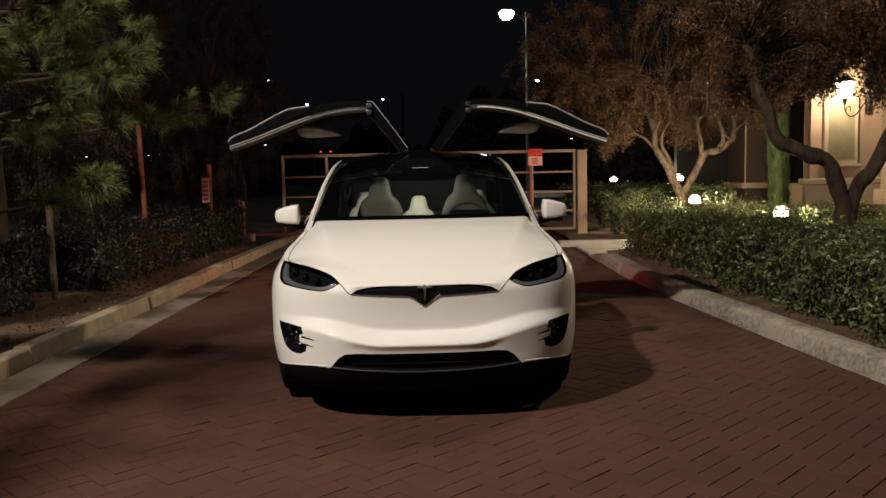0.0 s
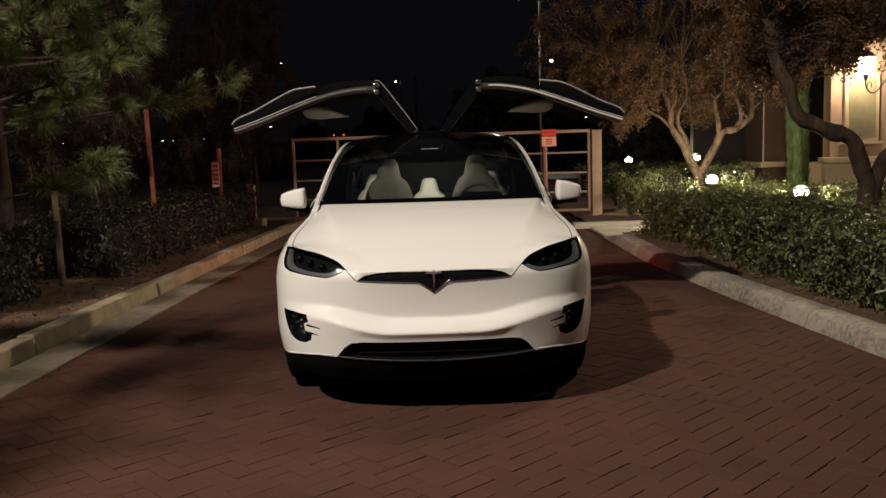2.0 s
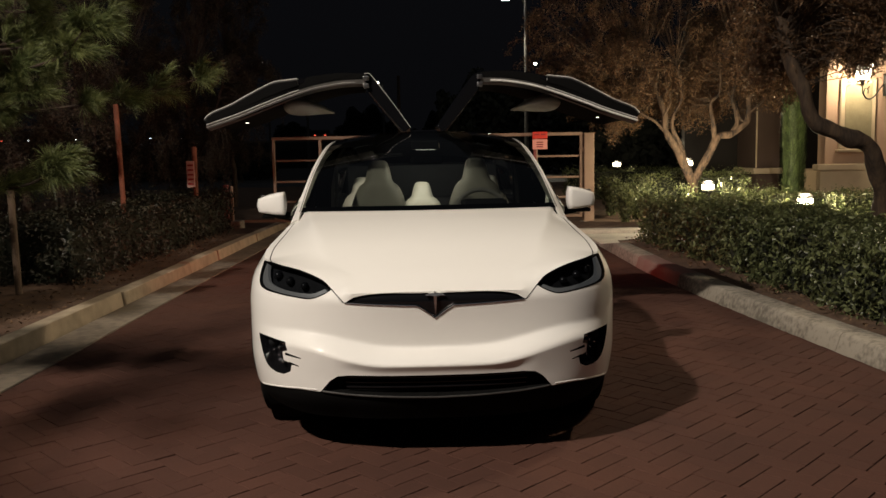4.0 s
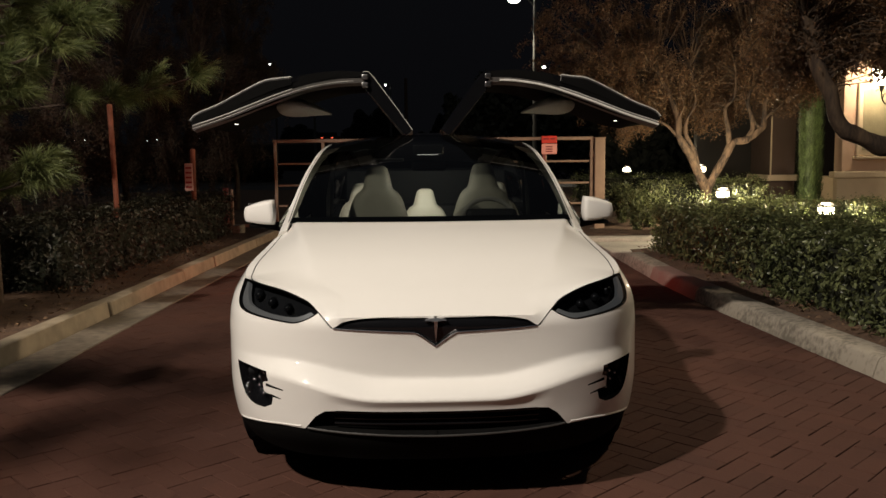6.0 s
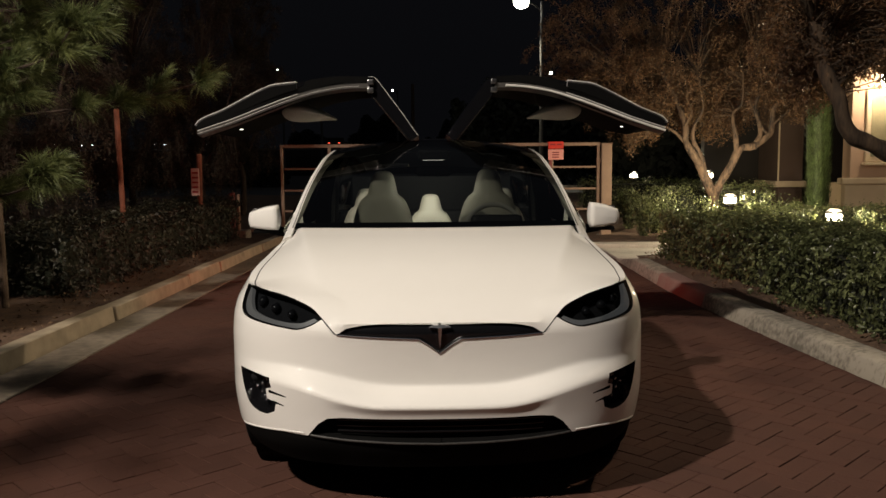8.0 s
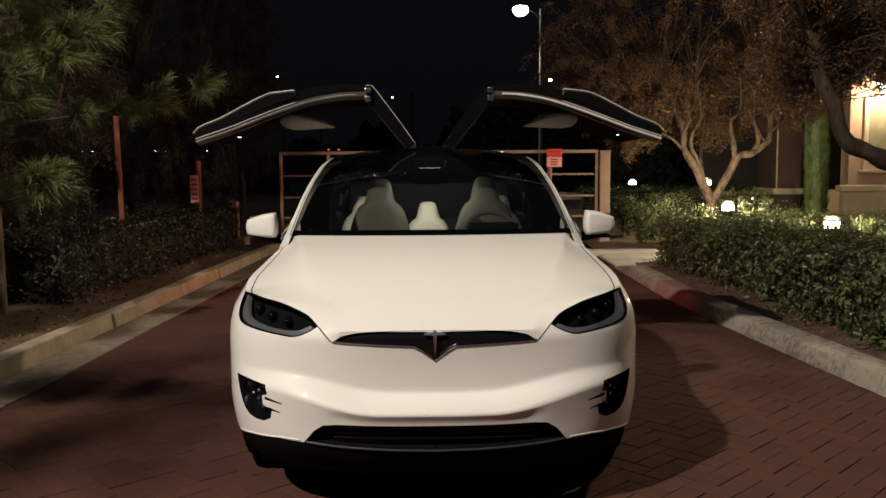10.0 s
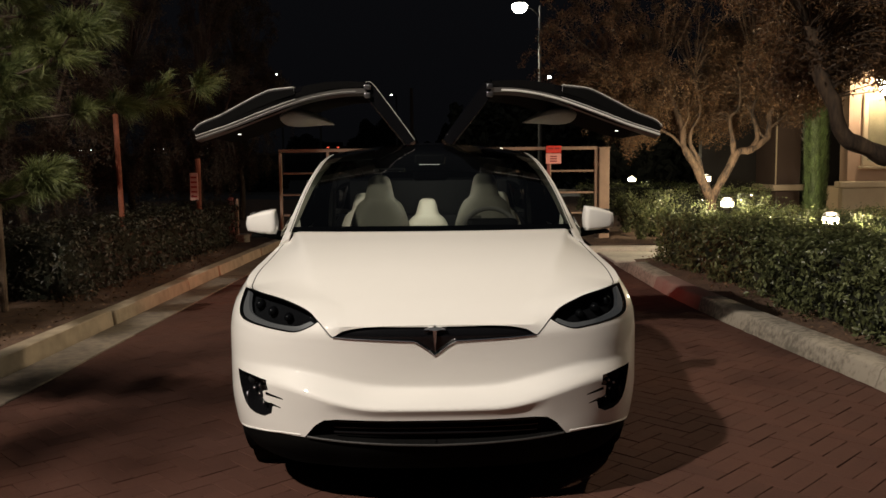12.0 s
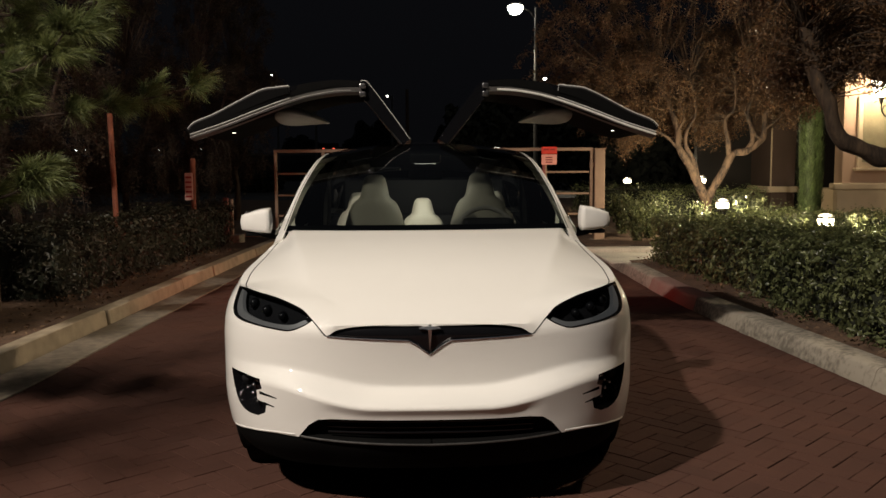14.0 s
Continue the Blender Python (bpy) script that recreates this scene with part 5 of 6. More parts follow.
for s in (1, -1):
    part("panel_gap", tube(bmesh.new(), [hood_point(u, s * k, -0.0005) for u, k in zip(np.linspace(0.668, 1.34, 30), ease(np.linspace(0.668, 1.34, 30), (0.668, 0.72, 0.80, 1.0, 1.34), (0.999, 0.978, 0.958, 0.952, 0.965)))], 0.0028, 6), M["seam"], hood)
    part("front_gap", skin_line(bmesh.new(), [(0.306, 0.79), (0.33, 0.822), (0.356, 0.853)], 0.003, s, -0.001), M["seam"], hood)

# ---- glasshouse ----
def gh(y0, s, lift=0.0):
    """A point of the windscreen and roof surface at its centre line's place y0 and its share s of the half width."""
    w = float(ease(y0, (1.10, 1.5, 1.9, 2.3, 2.6, 3.3, 4.2, 4.85), (0.785, 0.76, 0.725, 0.69, 0.665, 0.65, 0.62, 0.58)))
    z = float(ease(y0, (1.10, 1.45, 1.85, 2.2, 2.6, 3.0, 3.5, 4.0, 4.5, 4.85), (1.178, 1.345, 1.515, 1.625, 1.685, 1.695, 1.665, 1.58, 1.40, 1.22)))
    bow = float(ease(y0, (1.1, 2.4, 3.3, 4.85), (0.12, 0.05, 0.0, -0.12)))
    drop = float(ease(y0, (1.1, 1.5, 2.4, 3.3, 4.85), (0.004, 0.02, 0.06, 0.07, 0.05)))
    return Vector((w * s, y0 + bow * s * s, z - drop * abs(s) ** 2.6 + lift))


def gh_sheet(y0, y1, s0, s1, ny, ns, thick=0.006, lift=0.0):
    bm = bmesh.new()
    g = [[bm.verts.new(gh(y, s, lift)) for s in np.linspace(s0, s1, ns + 1)] for y in np.linspace(y0, y1, ny + 1)]
    for a, b in zip(g, g[1:]):
        for k in range(ns):
            bm.faces.new((a[k], a[k + 1], b[k + 1], b[k]))
    bmesh.ops.recalc_face_normals(bm, faces=bm.faces[:])
    if thick:
        bmesh.ops.solidify(bm, geom=bm.faces[:], thickness=thick)
    return bm


ws = part("windscreen", gh_sheet(1.085, 2.46, -1, 1, 30, 30, 0), M["windscreen"], car, "tall dark panoramic windscreen", True)
part("header_band", gh_sheet(2.1, 2.47, -0.99, 0.99, 8, 24, 0.004, -0.012), M["cabin"], ws, "black header band", True)
part("cowl", gh_sheet(1.04, 1.10, -1.0, 1.0, 3, 24, 0.01, -0.022), M["matt_black"], car, "", True)
part("frit_band", gh_sheet(1.09, 1.15, -1, 1, 3, 24, 0, -0.006), M["matt_black"], ws, "black lower edge band", True)
part("roof_spine", gh_sheet(2.46, 3.56, -0.15, 0.15, 16, 6, 0.03), M["gloss_black"], car, "gloss black roof spine", True)
part("rear_roof", gh_sheet(3.55, 4.05, -1.0, 1.0, 8, 24, 0.02), M["gloss_black"], car, "", True)
part("rear_hatch", gh_sheet(4.05, 4.86, -1.0, 1.0, 14, 24, 0.02), M["gloss_black"], car, "dark rear window", True)
for s in (1, -1):
    def rail(y0, y1, n, wide, mname, label, fall=0.035):
        bm = bmesh.new()
        rows = []
        for y in np.linspace(y0, y1, n):
            e = gh(y, s)
            g = max(0.0, (1.40 - y) / 0.4)
            o = e + Vector((s * (wide + 0.035 * g), 0.03, -fall - 0.035 * g))
            m_ = (e + o) / 2 + Vector((s * 0.006, -0.004, 0.012))
            rows.append([bm.verts.new(q) for q in (e + Vector((-s * 0.012, 0, 0.004)), m_, o, o + Vector((-s * 0.03, 0.02, -0.03)), e + Vector((-s * 0.01, 0.02, -0.03)))])
        for a, b in zip(rows, rows[1:]):
            for k in range(5):
                bm.faces.new((a[k], a[(k + 1) % 5], b[(k + 1) % 5], b[k]))
        bm.faces.new(rows[0]), bm.faces.new(rows[-1][::-1])
        bmesh.ops.recalc_face_normals(bm, faces=bm.faces[:])
        return part("pillar", bm, M[mname], car, label, True)
    rail(1.0, 2.44, 34, 0.028, "car_paint", "white windscreen pillar")
    # black in place of white: the dark of the cabin is in the colour
    rail(3.56, 4.86, 20, 0.05, "gloss_black", "rear roof pillar, blackened to keep the cabin dark")

    def side_pane(ya, yb_, n, name, mname, label):
        bm = bmesh.new()
        rows = []
        for t in np.linspace(0, 1, n):
            y = ya + (yb_ - ya) * t
            top = gh(y, s) + Vector((s * 0.045, 0.03, -0.04))
            low = skin(1 + y - FD, top_edge(1 + y - FD))
            low = Vector((s * low[0], y + 0.06, low[2]))
            if top.z < low.z + 0.02:
                top.z = low.z + 0.02
            rows.append([bm.verts.new(top.lerp(low, k / 8) + Vector((s * 0.03 * math.sin(math.pi * k / 8), 0, 0))) for k in range(9)])
        for a, b in zip(rows, rows[1:]):
            for k in range(8):
                bm.faces.new((a[k], a[k + 1], b[k + 1], b[k]))
        bmesh.ops.recalc_face_normals(bm, faces=bm.faces[:])
        return part(name, bm, M[mname], car, label, True)
    side_pane(1.25, 2.36, 20, "side_window", "side_glass", "dark front side window")
    side_pane(2.365, 2.66, 6, "centre_pillar", "gloss_black", "")
    side_pane(3.56, 3.66, 3, "rear_pillar", "gloss_black", "")
    side_pane(3.67, 4.6, 16, "side_window", "side_glass", "dark rear side window")

    bm = bmesh.new()
    lev = [[bm.verts.new((s * x, y, z)) for x, y in ((a, 2.40), (b, 2.40), (b, 2.70), (a, 2.72))] for a, b, z in ((0.74, 0.84, 0.45), (0.70, 0.81, 1.28), (0.66, 0.74, 1.48), (0.56, 0.64, 1.62))]
    for p_, q_ in zip(lev, lev[1:]):
        for k in range(4):
            bm.faces.new((p_[k], p_[(k + 1) % 4], q_[(k + 1) % 4], q_[k]))
    bm.faces.new(lev[0]), bm.faces.new(lev[-1][::-1])
    bmesh.ops.recalc_face_normals(bm, faces=bm.faces[:])
    bmesh.ops.bevel(bm, geom=bm.edges[:], offset=0.012, segments=2, affect="EDGES")
    trim_ = part("pillar_trim", bm, M["matt_black"], car, "black pillar trim", True)
    part("seat_belt", tube(bmesh.new(), [(s * 0.655, 2.39, 1.46), (s * 0.66, 2.37, 1.2), (s * 0.68, 2.36, 0.9)], 0.016, 6, True, 0.15), M["cabin"], trim_)

    # door mirror
    mr = part("door_mirror", bmesh.new(), M["car_paint"], car, "white door mirror on a black foot")
    bm = bmesh.new()
    bmesh.ops.create_cube(bm, size=1)
    bmesh.ops.subdivide_edges(bm, edges=bm.edges[:], cuts=5, use_grid_fill=True)
    for q in bm.verts:
        a = q.co.copy()
        d = a.normalized() * 0.62
        p = a.lerp(d, 0.40)
        x, y, z = p.x, p.y, p.z
        tall = 0.168 * (1 - 0.42 * (x + 0.5))
        q.co = Vector((s * (1.035 + 0.188 * x), 1.74 + 0.13 * y + 0.05 * x, 1.185 + tall * z * (1.0 if z > 0 else 0.92) - 0.012 * x))
    me_ = mr.data
    bm.to_mesh(me_), bm.free(), me_.shade_smooth()
    bm = bmesh.new()
    tube(bm, [(s * 0.86, 1.72, 1.10), (s * 0.92, 1.73, 1.105), (s * 1.0, 1.74, 1.115)], [0.035, 0.032, 0.028], 10, True, 0.7)
    box(bm, (min(s * 0.945, s * 1.10), 1.70, 1.098), (max(s * 0.945, s * 1.10), 1.79, 1.122), 0.01, 2)
    part("foot", bm, M["matt_black"], mr, "black mirror foot")
    part("mirror_glass", boxed((min(s * 0.95, s * 1.12), 1.806, 1.12), (max(s * 0.95, s * 1.12), 1.812, 1.245), 0.004, 1), M["chrome"], mr)

    # raised wing door: roof leaf, window and lower panel, folded at the shoulder
    wd = part("wing_door", bmesh.new(), M["car_paint"], car, "raised wing door, white below its dark window")
    Y0, Y1 = 2.45, 3.52
    outer = smooth_path([(0.44, 0, 2.105), (0.62, 0, 2.112), (0.82, 0, 2.09), (1.0, 0, 2.043), (1.18, 0, 1.98), (1.38, 0, 1.90), (1.52, 0, 1.845), (1.585, 0, 1.812), (1.625, 0, 1.785)], 5)

    def leaf(path, depth, ya, yb_, pull=0.006, ny=10):
        """A curved slab under a path in the cross plane, running back from ya to yb."""
        bm = bmesh.new()
        rows = []
        for t in np.linspace(0, 1, ny + 1):
            y = ya + (yb_ - ya) * t
            up = pull * math.sin(math.pi * min(1, t * 1.0))
            row = []
            for i, q in enumerate(path):
                row.append(bm.verts.new((s * q.x, y + 0.02 * math.sin(math.pi * i / (len(path) - 1)), q.z + up)))
            for i, q in reversed(list(enumerate(path))):
                a, b = path[max(0, i - 1)], path[min(len(path) - 1, i + 1)]
                d = (b - a).normalized()
                n_ = Vector((d.z, 0, -d.x))
                n_ = n_ if n_.z < 0 else -n_
                dd = depth(i / (len(path) - 1))
                row.append(bm.verts.new((s * (q.x + n_.x * dd), y + 0.02 * math.sin(math.pi * i / (len(path) - 1)), q.z + n_.z * dd + up)))
            rows.append(row)
        m_ = len(rows[0])
        for a, b in zip(rows, rows[1:]):
            for k in range(m_):
                bm.faces.new((a[k], a[(k + 1) % m_], b[(k + 1) % m_], b[k]))
        bm.faces.new(rows[0]), bm.faces.new(rows[-1][::-1])
        bmesh.ops.recalc_face_normals(bm, faces=bm.faces[:])
        return bm
    n_out = len(outer)
    cutw = next(i for i, q in enumerate(outer) if q.x > 0.90)
    lift = [float(ease(q.x, (0.90, 0.93, 1.03, 1.11, 1.30, 1.475, 1.59, 1.626), (0.004, 0.010, 0.030, 0.046, 0.030, 0.012, 0.016, 0.0))) for q in outer[cutw:]]
    hump = [q + Vector((0, 0, h_)) for q, h_ in zip(outer[cutw:], lift)]
    bm = leaf(hump, lambda t: 0.035 + 0.9 * lift[int(round(t * (len(lift) - 1)))], Y0, Y1)
    bm.to_mesh(wd.data), bm.free(), wd.data.shade_smooth(), wd.data.set_sharp_from_angle(angle=radians(42))
    part("edge_trim", leaf([q + Vector((0, 0, -0.015)) for q in hump], lambda t: 0.03 + 0.9 * lift[int(round(t * (len(lift) - 1)))], Y0 - 0.01, Y0 + 0.002, 0.0, 1), M["matt_black"], wd, "black edge trim", True)
    part("edge_panel", leaf([q + Vector((0, 0, -0.004)) for q in hump], lambda t: 0.011, Y0 - 0.009, Y0 + 0.002, 0.0, 1), M["edge_grey"], wd, "grey folded panel edge", True)
    part("window", leaf(outer[:cutw + 1], lambda t: 0.03, Y0, Y1), M["gloss_black"], wd, "dark door window", True)
    # white jamb strip along the front edge, and dark seal above it
    inner = [Vector((q.x - 0.01, 0, q.z - 0.045 - 0.035 * math.sin(math.pi * min(1, i / n_out * 1.05)) )) for i, q in enumerate(outer)]
    bm = bmesh.new()
    rows = []
    for i, q in enumerate(inner[:-1]):
        wd_ = 0.03
        rows.append([bm.verts.new(p) for p in ((s * q.x, Y0 - 0.012, q.z), (s * q.x, Y0 + 0.004, q.z - wd_), (s * q.x, Y0 + 0.12, q.z - wd_ - 0.012), (s * q.x, Y0 + 0.10, q.z))])
    for a, b in zip(rows, rows[1:]):
        for k in range(4):
            bm.faces.new((a[k], a[(k + 1) % 4], b[(k + 1) % 4], b[k]))
    bm.faces.new(rows[0]), bm.faces.new(rows[-1][::-1])
    bmesh.ops.recalc_face_normals(bm, faces=bm.faces[:])
    part("jamb", bm, M["jamb_grey"], wd, "satin grey door jamb", True)
    # white lines draw the light along the jamb, wider on the brighter right door
    part("jamb_glint", tube(bmesh.new(), [Vector((s * q.x, Y0 - 0.014, q.z - 0.019)) for q in inner[2:-1]], 0.008 if s > 0 else 0.0015, 6), M["jamb"], wd, "white line for the light on the jamb", True)
    part("jamb_glint", tube(bmesh.new(), [Vector((s * q.x, Y0 - 0.014, q.z + 0.001)) for q in inner[cutw:-1]], 0.0025, 6), M["jamb"], wd, "white line for the light on the jamb", True)
    seal = [Vector((q.x, 0, q.z - 0.003)) for q in outer]
    part("seal", leaf(seal, lambda t: 0.036 + 0.034 * math.sin(math.pi * min(1, t * 1.05)), Y0 - 0.008, Y0 + 0.03, 0.0, 2), M["matt_black"], wd, "black rubber door seal", True)
    bm = leaf([Vector((q.x, 0, q.z - 0.036)) for q in outer[1:-2]], lambda t: 0.03 + 0.05 * math.sin(math.pi * t), Y0 + 0.004, Y1 - 0.01)
    part("inner_trim", bm, M["matt_black"], wd, "black inner door trim", True)
    bm = bmesh.new()
    bmesh.ops.create_uvsphere(bm, u_segments=24, v_segments=14, radius=1)
    for q in bm.verts:
        x, y, z = q.co
        q.co = Vector((s * (0.895 + 0.20 * x), 2.86 + 0.26 * y, 1.884 + 0.026 * x - 0.02 * x * x + 0.10 * z * (0.60 + 0.40 * x)))
    part("armrest", bm, M["grey_trim"], wd, "pale grey armrest pad", True)
    roof_leaf = [Vector(q) for q in smooth_path([(0.105, 0, 1.70), (0.20, 0, 1.835), (0.31, 0, 1.985), (0.385, 0, 2.082), (0.41, 0, 2.10), (0.44, 0, 2.098)], 4)]
    part("roof_leaf", leaf(roof_leaf, lambda t: 0.055 + 0.03 * math.sin(math.pi * t), Y0, Y1, 0.02), M["gloss_black"], wd, "gloss black roof leaf", True)
    edge = [Vector((s * q.x, Y0 - 0.008 + 0.02 * math.sin(math.pi * i / (len(hump) - 1)), q.z + 0.0)) for i, q in enumerate(hump)]
    part("panel_rim", tube(bmesh.new(), edge, 0.0022, 6), M["jamb"], wd, "thin white panel edge", True)
    edge = [Vector((s * (q.x - 0.004), Y0 - 0.004, q.z + 0.004)) for q in roof_leaf]
    # white line for a glint, drawn on the left leaf only
    if s < 0:
        part("leaf_glint", tube(bmesh.new(), edge, 0.0018, 6), M["jamb"], wd, "", True)
    bm = bmesh.new()
    turned(bm, [(0.028, 0), (0.028, 1.0)], 12, "y", (s * 0.425, Y0 + 0.03, 2.055))
    part("hinge", bm, M["matt_black"], wd)
    bm = bmesh.new()
    tube(bm, [(s * 0.16, Y0 + 0.12, 1.68), (s * 0.40, Y0 + 0.12, 1.98)], 0.016, 8)
    part("strut", bm, M["alloy"], wd)
    part("marker", boxed((min(s * 1.30, s * 1.322), Y0 + 0.0, 1.752), (max(s * 1.30, s * 1.318), Y0 + 0.02, 1.757), 0.0015, 1), M["fill_and_marker"], wd, "small lit marker lamp")
    for za, zb in ((2.05, 2.085), (1.995, 2.03)):
        part("hinge_bracket", boxed((min(s * 0.40, s * 0.445), Y0 - 0.02, za), (max(s * 0.40, s * 0.445), Y0 + 0.05, zb), 0.008, 2), M["alloy"], wd, "bare metal hinge bracket")

    # wheels
    for wy in (1.05, 4.0):
        wh = part("wheel", turned(bmesh.new(), [(0.25, -0.115), (0.33, -0.13), (0.362, -0.115), (0.372, -0.08), (0.372, 0.08), (0.362, 0.115), (0.33, 0.13), (0.25, 0.115)], 40, "x", (s * 0.85, wy, 0.372)), M["rubber"], car, "black tyre on a grey alloy wheel", True)
        part("rim", turned(bmesh.new(), [(0.255, -0.11), (0.262, 0.12), (0.235, 0.115), (0.22, 0.02), (0.05, 0.01)] if s > 0 else [(0.255, 0.11), (0.262, -0.12), (0.235, -0.115), (0.22, -0.02), (0.05, -0.01)], 40, "x", (s * 0.85, wy, 0.372)), M["alloy"], wh, "grey alloy rim", True)
        for k in range(5):
            a = 2 * math.pi * k / 5
            bm = bmesh.new()
            tube(bm, [(s * 0.95, wy + 0.04 * math.cos(a), 0.372 + 0.04 * math.sin(a)), (s * 0.96, wy + 0.24 * math.cos(a), 0.372 + 0.24 * math.sin(a))], [0.04, 0.028], 8)
            part("spoke", bm, M["alloy"], wh)
        bm = bmesh.new()
        turned(bm, [(0.43, 0.10), (0.44, -0.25), (0.05, -0.26)] if s > 0 else [(0.43, -0.10), (0.44, 0.25), (0.05, 0.26)], 32, "x", (s * 0.82, wy, 0.37))
        part("wheel_liner", bm, M["matt_black"], car)

# underbody, floor, cabin
half = [(0.30, 0.16), (0.52, 0.24), (0.70, 0.40), (0.80, 0.58), (0.84, 0.80), (0.86, 1.4), (0.86, 4.4), (0.74, 4.8)]
plan = half + [(-x, y) for x, y in half[::-1]]
bm = bmesh.new()
lo_, hi_ = ([bm.verts.new((x, y, z)) for x, y in plan] for z in (0.20, 0.30))
for k in range(len(plan)):
    n2 = (k + 1) % len(plan)
    bm.faces.new((lo_[k], lo_[n2], hi_[n2], hi_[k]))
bm.faces.new(lo_[::-1]), bm.faces.new(hi_)
bmesh.ops.recalc_face_normals(bm, faces=bm.faces[:])
part("underbody", bm, M["matt_black"], car)
part("front_bulkhead", boxed((-0.78, 0.55, 0.32), (0.78, 1.30, 0.78), 0.05, 2), M["matt_black"], car)
# added dark panels that block the view and the tail glow through the cabin
part("rear_view_block", boxed((-0.72, 4.12, 0.42), (0.72, 4.18, 1.42), 0.02, 1), M["cabin"], car)
part("tail_glow_block", boxed((-0.87, 3.68, 0.42), (0.87, 3.74, 1.13), 0.02, 1), M["cabin"], car)
part("headliner", gh_sheet(3.5, 4.15, -0.92, 0.92, 6, 16, 0.01, -0.04), M["cabin"], car, "", True)
part("floor", boxed((-0.86, 1.3, 0.31), (0.86, 4.6, 0.42), 0.02, 1), M["cabin"], car)
bm = bmesh.new()
sec = [(1.18, 0.75), (1.18, 1.12), (1.30, 1.165), (1.50, 1.165), (1.66, 1.13), (1.72, 1.05), (1.70, 0.8)]
ra_, rb_ = ([bm.verts.new((x, y, z)) for y, z in sec] for x in (-0.80, 0.80))
for k in range(len(sec)):
    bm.faces.new((ra_[k], ra_[(k + 1) % len(sec)], rb_[(k + 1) % len(sec)], rb_[k]))
bm.faces.new(ra_), bm.faces.new(rb_[::-1])
bmesh.ops.recalc_face_normals(bm, faces=bm.faces[:])
bmesh.ops.bevel(bm, geom=bm.edges[:], offset=0.02, segments=2, affect="EDGES")
dash = part("dashboard", bm, M["cabin"], car, "black dashboard", True)
part("screen", boxed((-0.14, 1.70, 0.72), (0.14, 1.72, 1.06), 0.01, 1), M["gloss_black"], dash, "dark centre screen")
part("binnacle", boxed((0.22, 1.62, 1.10), (0.53, 1.74, 1.20), 0.03, 2), M["cabin"], dash)
bm = bmesh.new()
ring = [(0.375 + 0.185 * math.cos(a), 1.87 + 0.06 * math.sin(a), 1.07 + 0.18 * math.sin(a)) for a in np.linspace(0, 2 * math.pi, 33)]
tube(bm, ring, 0.016, 8, False)
sw = part("steering_wheel", bm, M["grey_trim"], car, "steering wheel", True)
part("hub", boxed((0.31, 1.84, 1.02), (0.44, 1.89, 1.12), 0.03, 2), M["cabin"], sw)
for a, b in (((0.32, 1.865, 1.07), (0.20, 1.865, 1.07)), ((0.43, 1.865, 1.07), (0.55, 1.865, 1.07)), ((0.375, 1.86, 1.03), (0.375, 1.82, 0.90))):
    part("wheel_spoke", tube(bmesh.new(), [a, b], 0.016, 8), M["cabin"], sw)
part("sun_visor", boxed((-0.36, 2.05, 1.49), (-0.16, 2.18, 1.512), 0.01, 2), M["cabin"], car)
part("rear_view_mirror", boxed((-0.11, 1.92, 1.43), (0.11, 1.95, 1.49), 0.02, 2), M["gloss_black"], car)


def seat(x, y, h, scale, name="seat"):
    """A one-piece bucket seat: back tapering into the headrest, with a cushion."""
    bm = bmesh.new()
    prof = [(0.50, 0.235, 0.09), (0.75, 0.245, 0.10), (1.0, 0.24, 0.10), (1.12, 0.215, 0.095), (1.2, 0.19, 0.09), (1.25, 0.168, 0.088), (1.28, 0.145, 0.085), (1.297, 0.118, 0.08), (1.315, 0.105, 0.075), (1.40, 0.086, 0.065), (1.44, 0.072, 0.055), (1.458, 0.05, 0.04), (1.462, 0.02, 0.02)]
    rings = []
    for z, w, d in prof:
        z_ = 0.5 + (z - 0.5) * h
        ly = 0.16 * (z - 0.5) - 0.05
        rings.append([bm.verts.new((x + scale * w * np.sign(math.cos(a)) * abs(math.cos(a)) ** 0.7, y + ly + d * np.sign(math.sin(a)) * abs(math.sin(a)) ** 0.7, z_)) for a in np.linspace(0, 2 * math.pi, 28, endpoint=False)])
    for a, b in zip(rings, rings[1:]):
        for k in range(28):
            bm.faces.new((a[k], a[(k + 1) % 28], b[(k + 1) % 28], b[k]))
    bm.faces.new(rings[0][::-1]), bm.faces.new(rings[-1])
    s_ = part(name, bm, M["leather"], car, "cream leather bucket seat", True)
    part("cushion", boxed((x - 0.25 * scale, y - 0.52, 0.5), (x + 0.25 * scale, y + 0.05, 0.66), 0.06, 3), M["leather"], s_, "", True)
    part("seat_base", boxed((x - 0.2 * scale, y - 0.45, 0.42), (x + 0.2 * scale, y, 0.5), 0.02, 1), M["cabin"], s_)


seat(-0.345, 2.27, 1.0, 0.95)
seat(0.375, 2.27, 1.01, 0.95)
for x in (-0.52, -0.015, 0.55):
    seat(x, 3.15, 0.80 if abs(x) < 0.1 else 0.85, 0.85)
# unseen lens and lamp, added to brighten the rear seats
part("rear_fill_lens", boxed((-0.05, 2.80, 1.625), (0.05, 2.90, 1.64), 0.004, 1), M["fill_and_marker"], car, "small glowing lens added for the rear seats' fill light")
lamp("cabin_fill", "AREA", CAR @ look((0.0, 2.74, 1.60), (0.0, 3.3, 0.95)), 7.0, (1.0, 0.95, 0.82), 0.1)
# second added fill lamp, for the front seats; the box hides its lens
console = part("fill_lamp_housing", boxed((-0.10, 2.10, 1.535), (0.10, 2.30, 1.60), 0.012, 2), M["cabin"], car)
part("front_fill_lens", boxed((-0.07, 2.20, 1.532), (0.07, 2.26, 1.5345)), M["fill_and_marker"], console, "small glowing lens added for the front seats' fill light")
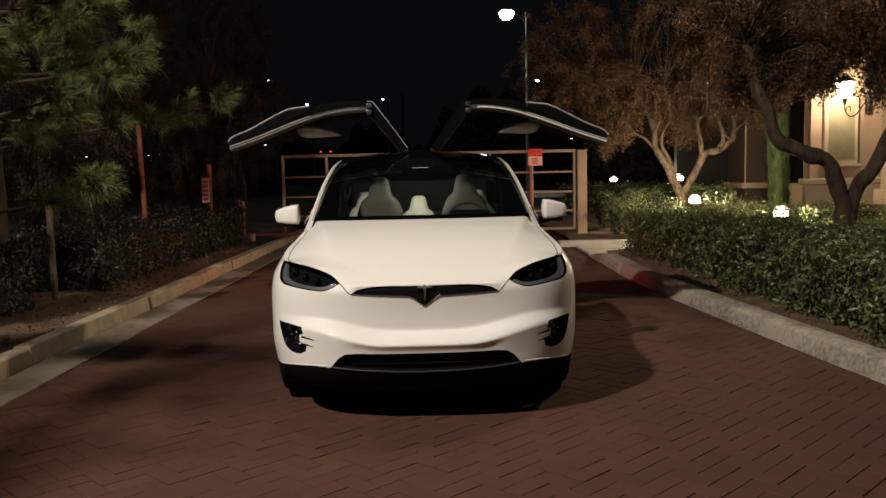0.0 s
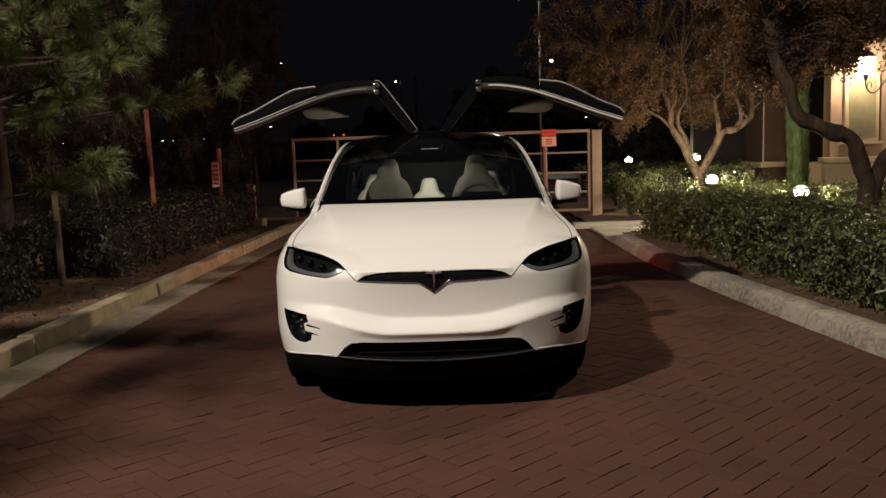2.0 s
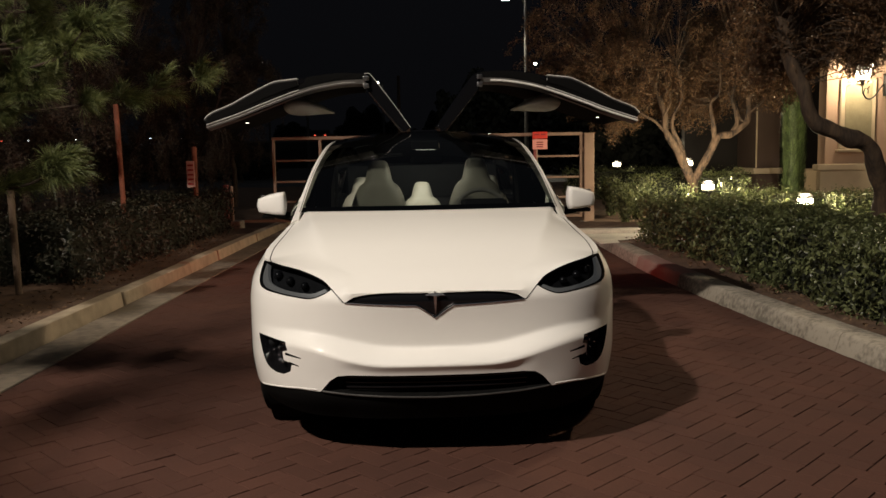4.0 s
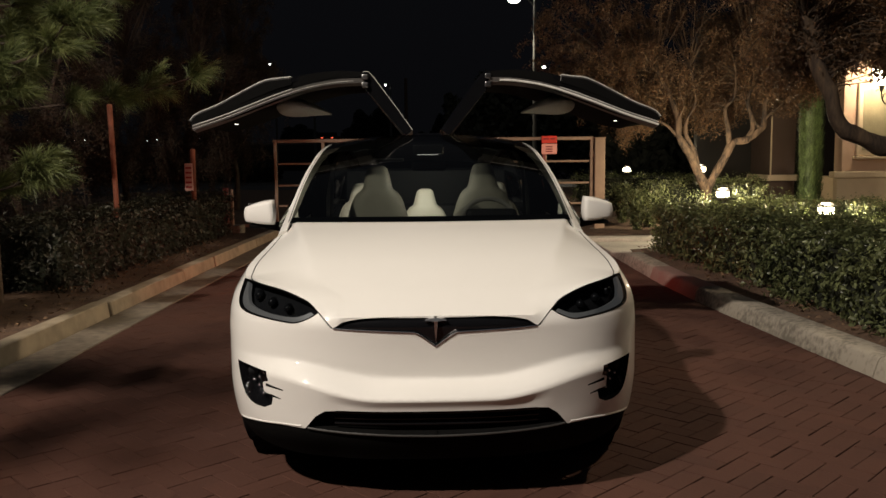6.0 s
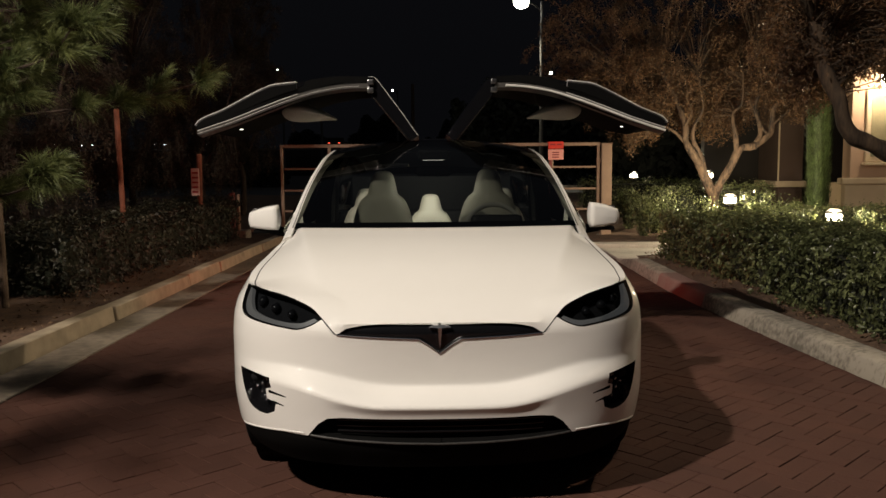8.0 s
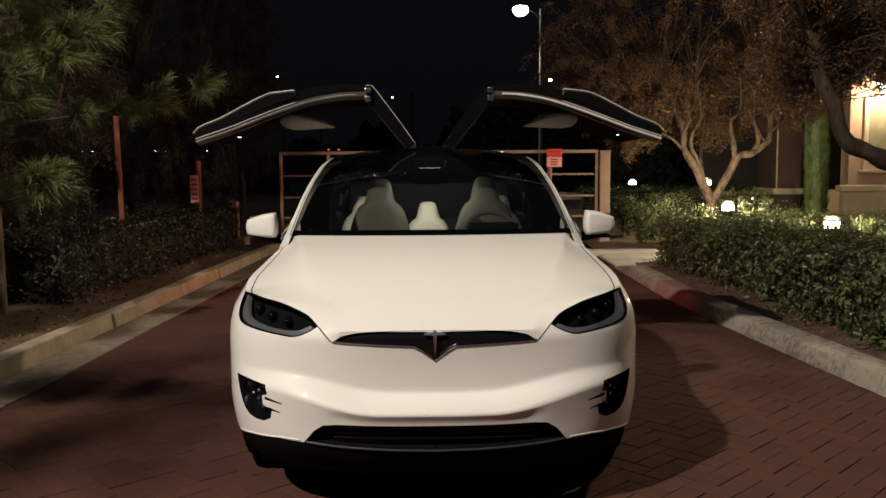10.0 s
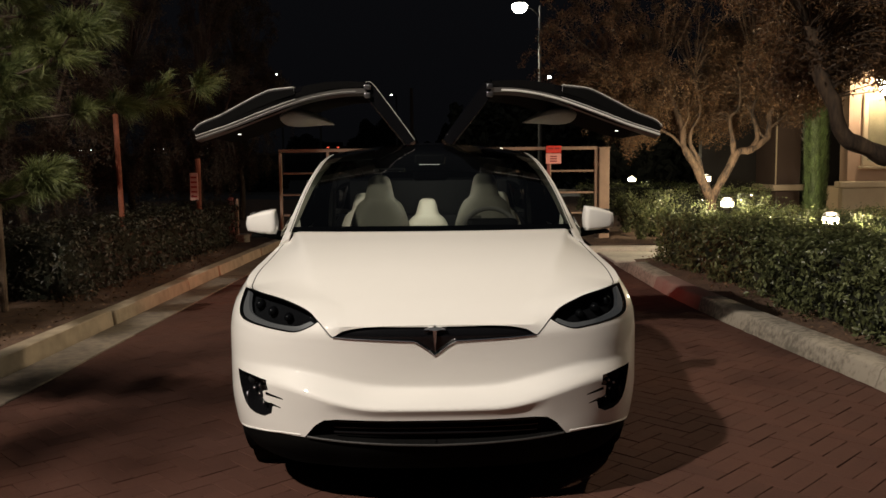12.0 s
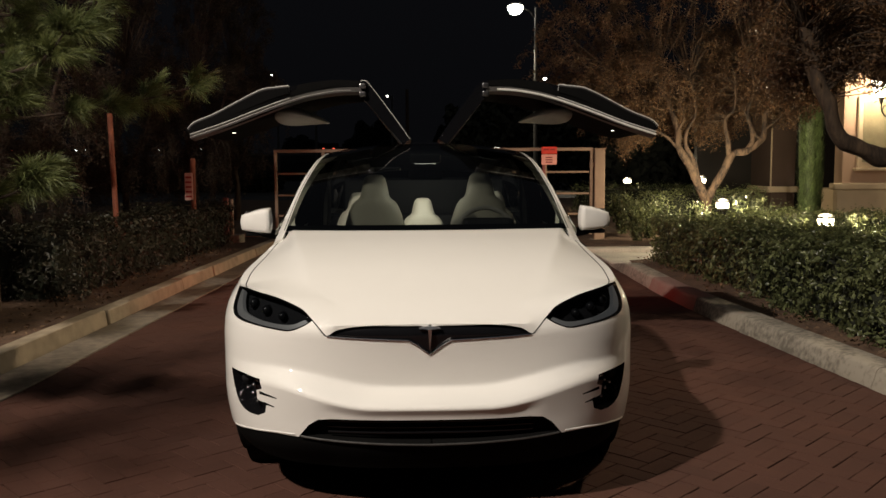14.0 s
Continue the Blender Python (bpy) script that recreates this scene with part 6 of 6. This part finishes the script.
lamp("cabin_fill", "AREA", CAR @ look((0.0, 2.24, 1.525), (0.0, 2.60, 1.05)), 1.5, (1.0, 0.95, 0.82), 0.08)

# ---- herringbone pavers ----
PW, JT = 0.115, 0.0025


def paver_mesh(L, W):
    a, b, c = L / 2 - JT, W / 2 - JT, 0.0018
    v = [(sx * a, sy * b, -0.03) for sx, sy in ((-1, -1), (1, -1), (1, 1), (-1, 1))] + \
        [(sx * a, sy * b, -c) for sx, sy in ((-1, -1), (1, -1), (1, 1), (-1, 1))] + \
        [(sx * (a - c), sy * (b - c), 0.0) for sx, sy in ((-1, -1), (1, -1), (1, 1), (-1, 1))]
    f = [(8, 9, 10, 11)]
    for o in (0, 4):
        f += [(o + k, o + (k + 1) % 4, o + 4 + (k + 1) % 4, o + 4 + k) for k in range(4)]
    return np.array(v), f


pv, pf = paver_mesh(2 * PW, PW)
paver_data = bpy.data.meshes.new("paver")
paver_data.from_pydata([tuple(q) for q in pv], [], pf)
paver_data.shade_flat()
paver_data.materials.append(M["paver"])
rp = np.random.default_rng(9)
road_ob = bpy.data.objects["road"]
lots, near = [], []
c45 = math.cos(math.pi / 4)
for j in range(-170, 170):
    for i in range(-90, 90):
        # unit of two pavers in an L, stepped along the diagonal
        for kind in (0, 1):
            gx, gy = j + i * 2, j - i * 2
            if kind == 0:
                x, y, horiz = gx + 1.0, gy + 0.5, True
            else:
                x, y, horiz = gx + 0.5, gy + 2.0, False
            wx, wy = (x - y) * c45 * PW, (x + y) * c45 * PW
            wy += 9
            edge = right_edge(wy)
            if not (GUT - 0.13 < wx < min(edge, 4.5) + 0.13 and -4 < wy < 30):
                continue
            ang = math.pi / 4 + (0 if horiz else math.pi / 2)
            item = (wx, wy, rp.normal() * 0.0012, ang + rp.normal() * 0.006, rp.normal() * 0.003, rp.normal() * 0.003)
            (near if (4.1 < wy < 6.6 and -0.3 < wx < 2.6) and len(near) < 290 else lots).append(item)
for wx, wy, z, a, tx, ty in near:
    o = new("paver", paver_data)
    o.parent = road_ob
    o.matrix_world = Matrix.Translation((wx, wy, z)) @ Euler((tx, ty, a)).to_matrix().to_4x4()
V, Fc = [], []
for k, (wx, wy, z, a, tx, ty) in enumerate(lots):
    ca, sa = math.cos(a), math.sin(a)
    V.append(np.stack([wx + pv[:, 0] * ca - pv[:, 1] * sa, wy + pv[:, 0] * sa + pv[:, 1] * ca, z + pv[:, 2] + pv[:, 0] * ty + pv[:, 1] * tx], 1))
pfa = np.array(pf)
Fc = (pfa[None] + (np.arange(len(lots)) * len(pv))[:, None, None]).reshape(-1, 4)
rest = fast_mesh("paver_field", np.concatenate(V), Fc, M["paver"], road_ob, True)
tagged(rest, "dark red clay pavers laid in herringbone", kind="stuff")
